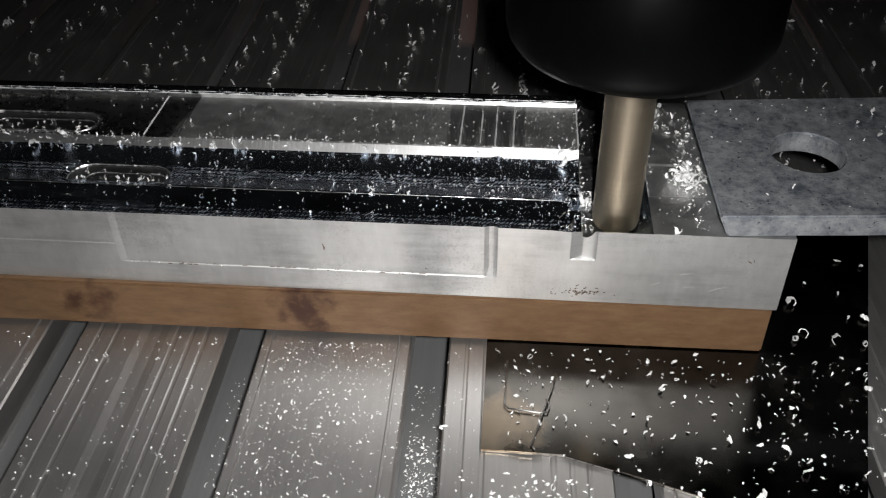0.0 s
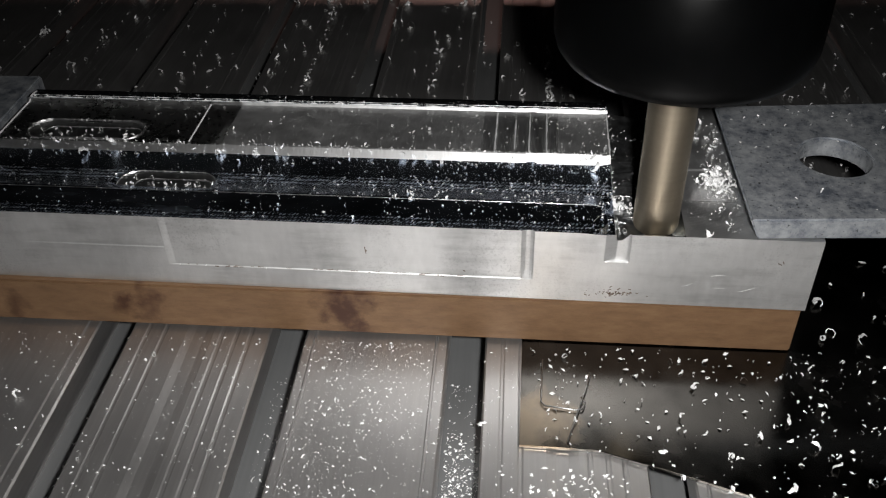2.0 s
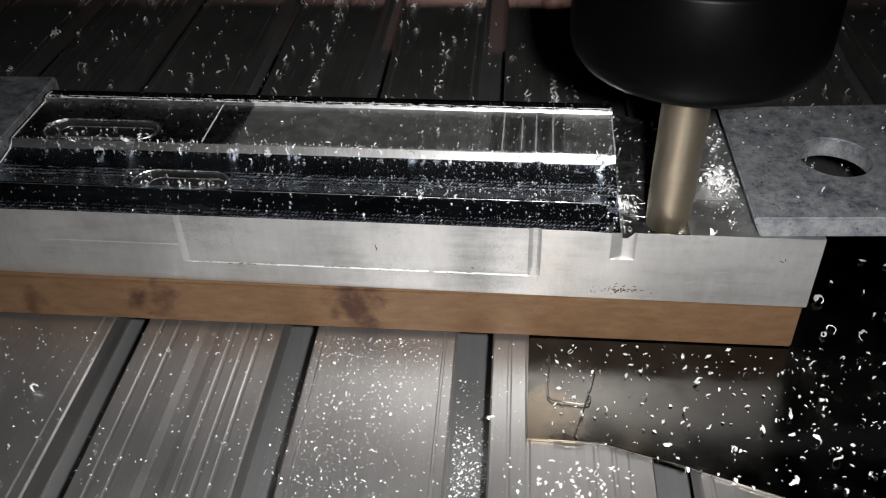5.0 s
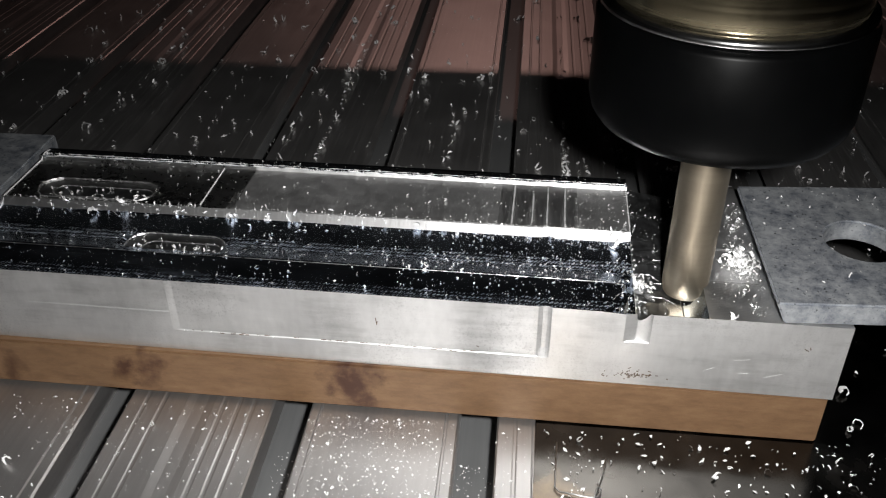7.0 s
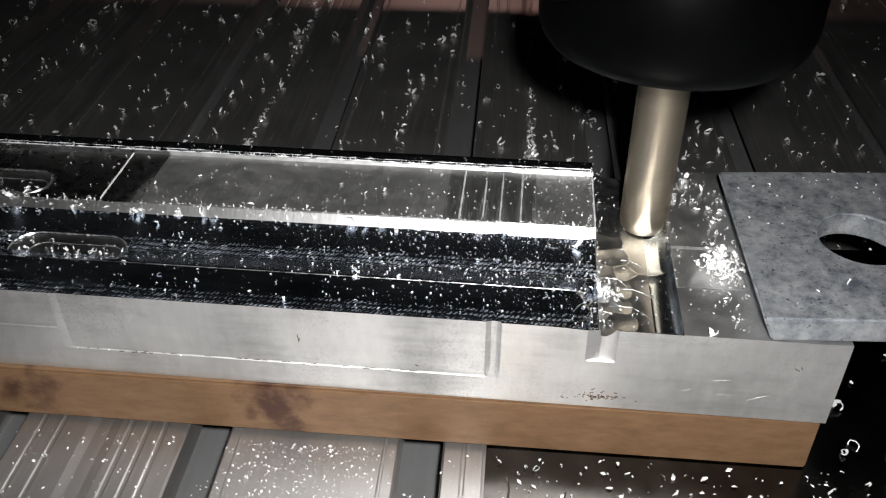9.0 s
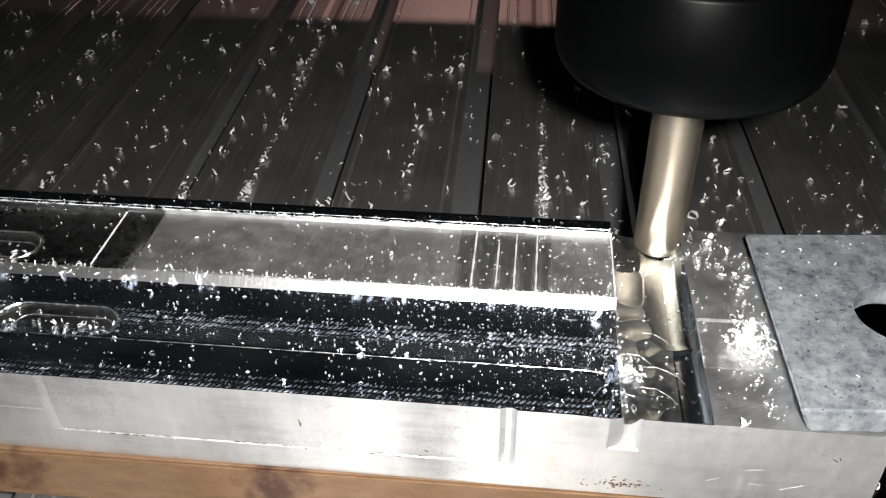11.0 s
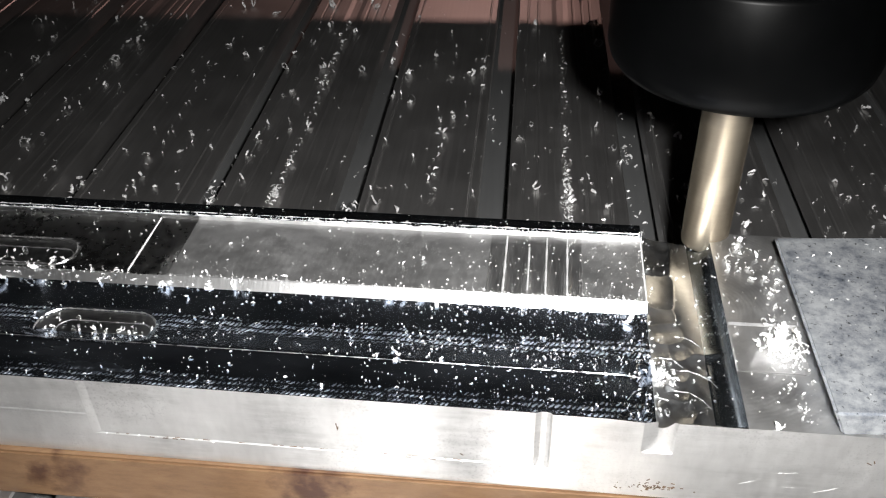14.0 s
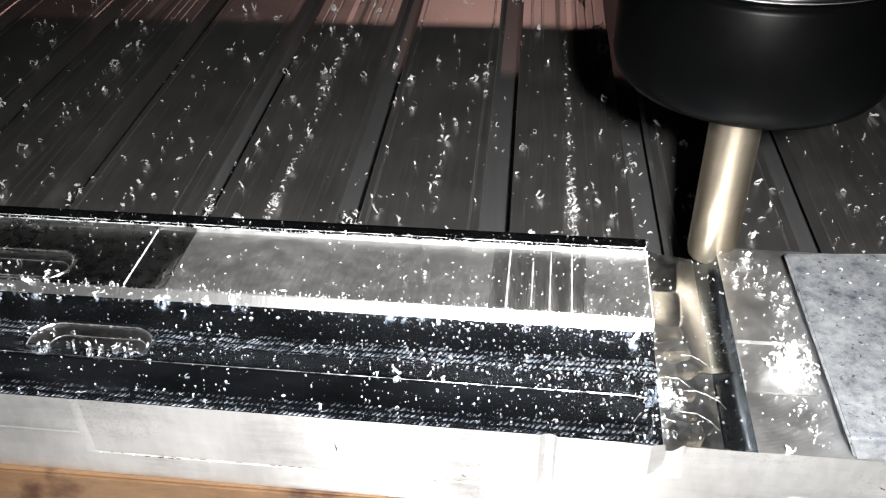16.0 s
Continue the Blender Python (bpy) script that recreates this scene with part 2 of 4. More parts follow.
def wood():
    m, n, p = material("beech_board")
    grain = noise_tex(n, coords(n, (26, 90, 80)), 7.0, 6.0, 0.7)
    flecks = noise_tex(n, coords(n, (110, 200, 240)), 6.0, 3.0, 0.6)
    stain = noise_tex(n, coords(n, (1, 0.2, 0.6)), 62.0, 2.0, 0.5)
    base = ramp(n, grain, [(0.25, (0.10, 0.054, 0.026)), (0.5, (0.145, 0.081, 0.040)), (0.8, (0.19, 0.114, 0.058))])
    base = mix(n, ramp(n, flecks, [(0.62, g(0)), (0.70, g(0.6))]), base, (0.13, 0.06, 0.03, 1))
    base = mix(n, ramp(n, stain, [(0.66, g(0)), (0.78, g(0.4))]), base, (0.07, 0.03, 0.015, 1))
    tc = n.nodes.new("ShaderNodeTexCoord")
    wob = noise_tex(n, coords(n, (1, 1, 1)), 300.0, 4.0, 0.6)
    for x, z, size, deep in ((-0.0735, 0.0075, 0.0062, 0.97), (-0.0735, 0.0025, 0.005, 0.8), (-0.112, 0.0055, 0.003, 0.9), (-0.1075, 0.006, 0.004, 0.8), (-0.132, 0.004, 0.003, 0.7)):
        d = n.nodes.new("ShaderNodeVectorMath")
        d.operation = "DISTANCE"
        sq = n.nodes.new("ShaderNodeMapping")
        sq.inputs["Scale"].default_value = (1, 0, 0.75)
        n.links.new(tc.outputs["Object"], sq.inputs[0])
        n.links.new(sq.outputs[0], d.inputs[0])
        d.inputs[1].default_value = (x, 0, z * 0.75)
        r = node(n, "ShaderNodeMapRange", **{"From Min": 0.0, "From Max": size * 2, "To Min": 0.0, "To Max": 1.0})
        n.links.new(d.outputs["Value"], r.inputs["Value"])
        f = ramp(n, mix(n, 0.55, r.outputs[0], wob), [(0.30, g(deep)), (0.47, g(0))])
        base = mix(n, f, base, (0.042, 0.014, 0.006, 1))
    n.links.new(base, p.inputs["Base Color"])
    p.inputs["Roughness"].default_value = 0.6
    bump(n, p, grain, 0.4, 0.0002)
    return m


def plain(name, lo, hi, rough, scale=40.0):
    m, n, p = material(name)
    f = noise_tex(n, coords(n, (1, 1, 1)), scale, 5.0, 0.6)
    n.links.new(ramp(n, f, [(0.3, lo), (0.7, hi)]), p.inputs["Base Color"])
    n.links.new(ramp(n, f, [(0.3, g(rough - 0.06)), (0.7, g(rough + 0.08))]), p.inputs["Roughness"])
    bump(n, p, f, 0.15, 0.0002)
    return m


GALV, WOOD = galvanised(), wood()
BLACK = plain("blackened_steel", (0.0008, 0.0009, 0.001), (0.0016, 0.0017, 0.0018), 0.33, 60.0)
BLACK.node_tree.nodes["Principled BSDF"].inputs["Specular IOR Level"].default_value = 0.07
GANTRY = plain("black_painted_gantry", (0.006, 0.006, 0.006), (0.012, 0.012, 0.012), 0.6, 20.0)
WALL = plain("dark_workshop_wall", (0.05, 0.05, 0.052), (0.08, 0.078, 0.078), 0.9, 4.0)
RUST_AND_DASH = plain("dark_stain_and_dash", (0.05, 0.03, 0.02), (0.14, 0.09, 0.05), 0.8, 900.0)


# ---- building helpers ----
def mesh_object(name, bm, mat, smooth=False):
    me = bpy.data.meshes.new(name)
    bm.to_mesh(me)
    bm.free()
    if smooth:
        me.polygons.foreach_set("use_smooth", [True] * len(me.polygons))
    me.materials.append(mat)
    return new(name, me)


def part(name, bm, mat, parent, label="", smooth=False):
    ob = mesh_object(name, bm, mat, smooth)
    ob.parent = parent
    if label:
        ob["label"] = label
    return ob


def thing(name, m, label, category, group="", kind=""):
    ob = new(name)
    ob.matrix_basis = m
    return tagged(ob, label, category, group, kind)


def add_box(bm, x0, x1, y0, y1, z0, z1, bevel=0.0):
    """A box in centimetres with rounded edges."""
    r = bmesh.ops.create_cube(bm, size=1)
    for v in r["verts"]:
        v.co = Vector(((x0 + x1) / 2 + v.co.x * (x1 - x0), (y0 + y1) / 2 + v.co.y * (y1 - y0), (z0 + z1) / 2 + v.co.z * (z1 - z0))) * CM
    if bevel:
        edges = list({e for v in r["verts"] for e in v.link_edges})
        bmesh.ops.bevel(bm, geom=edges, offset=bevel * CM, segments=2, affect="EDGES", clamp_overlap=True)
    return bm


def box(x0, x1, y0, y1, z0, z1, bevel=0.0):
    return add_box(bmesh.new(), x0, x1, y0, y1, z0, z1, bevel)


def lathe(profile, sides=64):
    """A turned body round z from (radius, height) pairs in centimetres."""
    bm = bmesh.new()
    rings = [[bm.verts.new((r * CM * math.cos(2 * math.pi * k / sides), r * CM * math.sin(2 * math.pi * k / sides), z * CM)) for k in range(sides)] for r, z in profile]
    for a, b in zip(rings, rings[1:]):
        for k in range(sides):
            bm.faces.new((a[k], a[(k + 1) % sides], b[(k + 1) % sides], b[k]))
    bm.faces.new(rings[0][::-1])
    bm.faces.new(rings[-1])
    bmesh.ops.recalc_face_normals(bm, faces=bm.faces)
    return bm


def prism(outline, z0, z1, hole=None, bevel=0.03, sides=40):
    """A plate from an outline in centimetres, with an optional round hole (x, y, radius)."""
    bm = bmesh.new()
    if hole:
        hx, hy, hr = hole
        ring = [(hx + hr * math.cos(2 * math.pi * k / sides), hy + hr * math.sin(2 * math.pi * k / sides)) for k in range(sides)]
        outer = []
        n = len(outline)
        for px, py in ring:
            best = None
            for i in range(n):
                (ax, ay), (bx, by) = outline[i], outline[(i + 1) % n]
                dx, dy, ex, ey = px - hx, py - hy, bx - ax, by - ay
                det = dx * -ey + ex * dy
                if abs(det) < 1e-9:
                    continue
                s = ((ax - hx) * -ey + ex * (ay - hy)) / det
                u = (dx * (ay - hy) - dy * (ax - hx)) / det
                if s > 0 and -1e-6 <= u <= 1 + 1e-6 and (best is None or s < best):
                    best = s
            outer.append((hx + best * (px - hx), hy + best * (py - hy)))
        for c in outline:
            k = min(range(sides), key=lambda i: (outer[i][0] - c[0]) ** 2 + (outer[i][1] - c[1]) ** 2)
            outer[k] = c
        loops = {}
        for key, pts, z in (("to", outer, z1), ("ti", ring, z1), ("bo", outer, z0), ("bi", ring, z0)):
            loops[key] = [bm.verts.new((x * CM, y * CM, z * CM)) for x, y in pts]
        for a, b in (("to", "ti"), ("ti", "bi"), ("bi", "bo"), ("bo", "to")):
            for k in range(sides):
                j = (k + 1) % sides
                bm.faces.new((loops[a][k], loops[a][j], loops[b][j], loops[b][k]))
        bmesh.ops.recalc_face_normals(bm, faces=bm.faces)
        rim = [e for e in bm.edges if abs(e.calc_face_angle(0)) > 1.0]
    else:
        top = [bm.verts.new((x * CM, y * CM, z1 * CM)) for x, y in outline]
        low = [bm.verts.new((x * CM, y * CM, z0 * CM)) for x, y in outline]
        bm.faces.new(top)
        bm.faces.new(low[::-1])
        for k in range(len(top)):
            j = (k + 1) % len(top)
            bm.faces.new((low[k], low[j], top[j], top[k]))
        bmesh.ops.recalc_face_normals(bm, faces=bm.faces)
        rim = [e for e in bm.edges if abs(e.calc_face_angle(0)) > 1.0]
    if bevel:
        bmesh.ops.bevel(bm, geom=rim, offset=bevel * CM, segments=2, affect="EDGES", clamp_overlap=True)
    return bm


def tube(points, radius, sides=8):
    """A bent wire through points in centimetres."""
    bm = bmesh.new()
    pts = [Vector(p) * CM for p in points]
    rings = []
    for i, p in enumerate(pts):
        d = (pts[min(i + 1, len(pts) - 1)] - pts[max(i - 1, 0)]).normalized()
        a = d.orthogonal().normalized() if abs(d.z) > 0.9 else d.cross(Vector((0, 0, 1))).normalized()
        b = d.cross(a)
        rings.append([bm.verts.new(p + (a * math.cos(2 * math.pi * k / sides) + b * math.sin(2 * math.pi * k / sides)) * radius * CM) for k in range(sides)])
    for r, q in zip(rings, rings[1:]):
        for k in range(sides):
            bm.faces.new((r[k], r[(k + 1) % sides], q[(k + 1) % sides], q[k]))
    bm.faces.new(rings[0][::-1])
    bm.faces.new(rings[-1])
    bmesh.ops.recalc_face_normals(bm, faces=bm.faces)
    return bm


# the block lies a little askew on the bed, on its board
ON_BLOCK = pose(0, 0, 0.0014, 0, 0, -1.375)
ON_BOARD = pose(0, 0, 0, 0, 0, -0.85)

# things that ride on the moving bed
RIDERS = []


def rides(ob):
    RIDERS.append(ob)
    return ob


# ---- the machine's dark enclosure ----
def enclosure():
    sides = {"floor": (-52, 48, -42, 44, -9.4, -8.4), "ceiling": (-52, 48, -42, 44, 52, 53),
             "wall_south": (-52, 48, -43, -42, -8.4, 52), "wall_north": (-52, 48, 44, 45, -8.4, 52),
             "wall_west": (-53, -52, -42, 44, -8.4, 52), "wall_east": (48, 49, -42, 44, -8.4, 52)}
    for name, b in sides.items():
        tagged(mesh_object(name, box(*b), WALL), "plain dark sheet metal of the machine enclosure", name.split("_")[0], kind="structure")


enclosure()

# ---- the machine: base, rear board, gantry ----
def machine_frame():
    base = thing("machine_stand", pose(0, 0, 0), "black painted steel base under the sliding bed", "machine base")
    part("base_plate", box(-44, 40, -35, 43, -8.4, -4, 0.2), GANTRY, base)
    for x in (-34, 26):
        part("guide_rail", box(x - 1.5, x + 1.5, -33, 43, -4, -1.6, 0.1), CHROME, base)
    gantry = thing("gantry", pose(0, 0, 0), "black painted gantry beam across the machine", "gantry")
    part("beam", box(-44, 40, 24, 26, 10.0, 50, 0.05), GANTRY, gantry)
    for x in (-47, 43):
        part("upright", box(x - 3, x + 3, 21, 36, -8.4, 50, 0.3), GANTRY, gantry)


machine_frame()


# ---- the slotted bed ----
PITCH, SLOT = 3.08, 0.62
BED_Y0, BED_Y1 = -17.0, 29.8


def rail_section(x0, grooves):
    """Cross-section of one land between two slots: x, z pairs along its top, from x0 to x0 + PITCH - SLOT."""
    w = PITCH - SLOT
    pts = [(x0, -0.45), (x0, -0.03), (x0 + 0.03, 0.0)]
    for gx, gw, gd in grooves:
        c = x0 + gx
        pts += [(c - gw, 0.0), (c - gw * 0.4, -gd), (c + gw * 0.4, -gd), (c + gw, 0.0)]
    pts += [(x0 + w - 0.03, 0.0), (x0 + w, -0.03), (x0 + w, -0.45)]
    # undercut of the T-slot
    pts += [(x0 + w - 0.3, -0.5), (x0 + w - 0.3, -1.0), (x0 + 0.3, -1.0), (x0 + 0.3, -0.5)]
    return pts


def extrude_section(pts, y0, y1):
    bm = bmesh.new()
    a = [bm.verts.new((x * CM, y0 * CM, z * CM)) for x, z in pts]
    b = [bm.verts.new((x * CM, y1 * CM, z * CM)) for x, z in pts]
    for k in range(len(pts)):
        j = (k + 1) % len(pts)
        bm.faces.new((a[k], a[j], b[j], b[k]))
    bm.faces.new(a[::-1])
    bm.faces.new(b)
    bmesh.ops.recalc_face_normals(bm, faces=bm.faces)
    return bm


def bed():
    ob = rides(thing("machine_bed", pose(0, 0, 0), "extruded aluminium machine bed with long T-slots and fine grooves", "machine bed"))
    fine = [(0.3, 0.04, 0.01), (0.6, 0.045, 0.01), (1.22, 0.24, 0.022), (1.62, 0.05, 0.009), (1.88, 0.045, 0.009), (2.12, 0.045, 0.01)]
    edge = [(0.18, 0.03, 0.03), (2.26, 0.03, 0.03)]
    for k in range(-9, 9):
        x0 = -5.0 + PITCH * k
        part("profile_rail", extrude_section(rail_section(x0, edge if k % 2 else fine), BED_Y0, BED_Y1), BED_ALU, ob)
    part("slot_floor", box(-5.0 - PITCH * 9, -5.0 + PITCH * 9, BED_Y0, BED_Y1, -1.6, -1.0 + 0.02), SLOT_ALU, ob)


bed()

# ---- steel sheet and wire on the bed ----
def sheet():
    outline = [(-4.42, -2.15), (-3.25, -2.19), (-2.07, -2.57), (-1.1, -2.92), (0.58, -3.5), (2.70, 3.5), (2.75, 5.2), (-4.3, 5.0)]
    ob = mesh_object("steel_sheet", prism(outline, 0.004, 0.06, bevel=0.01), STEEL)
    rides(tagged(ob, "thin dark polished steel sheet lying on the slotted bed", "metal sheet"))
    w = mesh_object("bent_wire", tube([(-4.05, -0.41, 0.10), (-4.09, -1.31, 0.10), (-4.03, -1.39, 0.10), (-3.57, -1.46, 0.10), (-3.45, -1.44, 0.1), (-3.41, -1.31, 0.11), (-3.47, -1.22, 0.13)], 0.013), WIRE, True)
    rides(tagged(w, "thin bent wire lying on the steel sheet", "wire"))
    w = mesh_object("straight_wire", tube([(-3.31, -0.71, 0.14), (-3.38, -1.01, 0.12), (-3.70, -2.06, 0.09), (-3.65, -2.13, 0.09)], 0.013), WIRE, True)
    rides(tagged(w, "thin straight wire lying on the steel sheet", "wire"))


sheet()

# ---- board under the workpiece ----
def board():
    b = bmesh.new()
    add_box(b, -19.5, -0.03, 0.0, 4.3, 0.065, 0.97, 0.03)
    ob = mesh_object("wooden_board", b, WOOD)
    ob.matrix_basis = ON_BOARD
    rides(tagged(ob, "reddish brown wooden board with burn stains under the aluminium block", "board"))


board()

# ---- the aluminium workpiece ----
X0, X1, DEPTH = -15.1, 0.02, 3.88


def smooth(a, b, v):
    s = min(1.0, max(0.0, (v - a) / (b - a)))
    return s * s * (3 - 2 * s)


def front(x, z):
    """How far the front face lies behind y = 0, in centimetres."""
    y = 0.0
    if z > 1.24 and -10.24 < x < -4.26:
        y = 0.014 * smooth(-10.24, -10.12, x)
        if x > -4.44:
            y = max(0.0, 0.05 * math.sqrt(max(0.0, 1 - ((x + 4.35) / 0.09) ** 2)) * smooth(1.20, 1.42, z))
    if z > 1.59 and -12.75 < x <= -10.24:
        y = 0.011 * smooth(-12.75, -12.2, x)
    if z > 1.66 and -3.18 < x < -2.80:
        y = 0.3 * (x + 3.18) if x < -3.0 else 0.054 * math.sqrt(max(0.0, 1 - ((x + 3.0) / 0.2) ** 2))
        y *= smooth(1.655, 1.67, z)
    return y


def top(x, y):
    """Height of the milled top, in centimetres."""
    # two long ball-milled channels in front, meeting in a cusp
    if y < 0.75:
        z = 2.20 - 0.06 * math.sin(math.pi * max(0.0, y) / 0.75)
    elif y < 1.98:
        z = 2.20 - 0.12 * math.sin(math.pi * (y - 0.75) / 1.5)
    elif y < 2.11:
        z = 2.135 + 0.135 * (y - 1.98) / 0.13
    elif y < 3.475:
        z = 2.27
    elif y < 3.495:
        z = 2.27 + 2.5 * (y - 3.475)
    elif y < 3.60:
        z = 2.32
    else:
        z = 2.32 - 0.04 * smooth(3.6, DEPTH, y)
    if 2.10 < y < 3.5:
        if -10.4 < x < -9.8:
            z -= 0.09 * math.sin(math.pi * (x + 10.4) / 0.6) * (1 - smooth(2.6, 3.46, y))
        if x < -10.4:
            z -= 0.02
            # rounded pocket
            dx, dy = max(abs(x + 12.45) - 0.75, 0), abs(y - 2.5)
            if math.hypot(dx, dy) < 0.34:
                z -= 0.05
        for c, w in ((-5.11, 0.11), (-4.82, 0.17), (-4.525, 0.12), (-4.25, 0.15), (-3.99, 0.10)):
            if abs(x - c) < w:
                z -= 0.8 * (math.sqrt((1.1 * w) ** 2 - (x - c) ** 2) - 0.45 * w) * (1 - smooth(2.5, 3.47, y)) * smooth(2.11, 2.2, y)
    if x < -14.05:
        z = 1.9
    # front pocket with round ends
    if abs(y - 1.12) < 0.4:
        dx = max(abs(x + 10.5) - 0.5, 0)
        if math.hypot(dx, y - 1.12) < 0.36:
            z -= 0.07
    # the end that is being milled: flat land, then what the round-nosed passes left of it
    if x > -3.02:
        if x > -2.0:
            z = 2.20
            if 0.95 < y < 1.85 and x < -1.12:
                z -= 0.02
        else:
            z = min(2.20, scooped(x, y))
        z += (2.195 - z) * (1 - smooth(0.02, 0.07, y)) if x <= -2.0 else 0.0
    elif x > -3.7 and y < 1.2:
        # the round end of the last long pass
        d = math.hypot(max(0.0, x + 3.55), (y - 0.42) * 1.1)
        if d > 0.42:
            z = min(z - 0.03 * smooth(-3.7, -3.02, x), max(2.03, scooped(x, y)) if y > 0.06 and x > -3.6 and y < 1.0 and scooped(x, y) < 2.05 else 9.0)
    return z


# passes of the cutter at the end: two ends of its way, its reach and the height of its lowest point
PASSES = [((-2.36, 0.30), (-2.36, 1.20), 0.38, 1.930), ((-2.35, 1.60), (-2.35, 3.9), 0.36, 1.955), ((-2.98, 0.22), (-2.70, 0.26), 0.36, 1.965), ((-2.66, 0.40), (-2.56, 0.44), 0.36, 1.940),
          ((-2.94, 0.56), (-2.80, 0.60), 0.34, 1.985), ((-2.62, 0.72), (-2.50, 0.80), 0.36, 1.955), ((-2.92, 0.92), (-2.72, 1.02), 0.34, 1.990), ((-2.60, 1.08), (-2.52, 1.16), 0.33, 1.950),
          ((-2.88, 1.36), (-2.80, 1.40), 0.32, 1.985), ((-2.60, 1.42), (-2.56, 1.46), 0.30, 1.962), ((-2.76, 1.76), (-2.62, 1.80), 0.33, 1.975), ((-2.92, 2.08), (-2.70, 2.12), 0.30, 1.995),
          ((-2.74, 2.45), (-2.66, 2.9), 0.34, 1.985), ((-2.76, 3.2), (-2.66, 3.7), 0.34, 1.978), ((-3.36, 0.30), (-3.06, 0.32), 0.32, 2.03), ((-3.18, 0.72), (-3.0, 0.80), 0.30, 2.05)]


def scooped(x, y):
    best = 2.06 + 0.006 * math.sin(9 * x + 3 * y) * math.sin(7 * y)
    for (ax, ay), (bx, by), reach, low in PASSES:
        dx, dy = bx - ax, by - ay
        u = min(1.0, max(0.0, ((x - ax) * dx + (y - ay) * dy) / (dx * dx + dy * dy)))
        d = math.hypot(x - ax - u * dx, y - ay - u * dy) / reach
        if d < 1.0:
            best = min(best, low + 0.095 * d * d + 0.04 * max(0.0, (d - 0.8) / 0.2) ** 2)
    if x > -2.30:
        # the round foot of the channel's wall
        d = min(1.0, (x + 2.30) / 0.30)
        best = max(best, 1.94 + 0.26 * (1 - math.sqrt(max(0.0, 1 - d * d))))
    return best


def grid_face(bm, us, vs, place):
    rows = [[bm.verts.new(Vector(place(u, v)) * CM) for v in vs] for u in us]
    for a, b in zip(rows, rows[1:]):
        for k in range(len(vs) - 1):
            bm.faces.new((a[k], b[k], b[k + 1], a[k + 1]))
    return rows


def spread(a, b, step):
    n = max(1, round((b - a) / step))
    return [a + (b - a) * k / n for k in range(n + 1)]


XS = sorted(set([round(v, 4) for v in spread(X0, -5.3, 0.08) + spread(-5.3, -3.3, 0.035) + spread(-3.3, -2.75, 0.02) + spread(-2.75, -1.8, 0.035) + spread(-1.8, X1, 0.07)]
                + [-10.41, -10.395, -10.245, -10.235, -9.805, -9.795, -5.225, -5.215, -3.895, -3.885, -3.03, -3.02, -2.01, -2.0, -14.06, -14.045, -4.265, -4.255]))


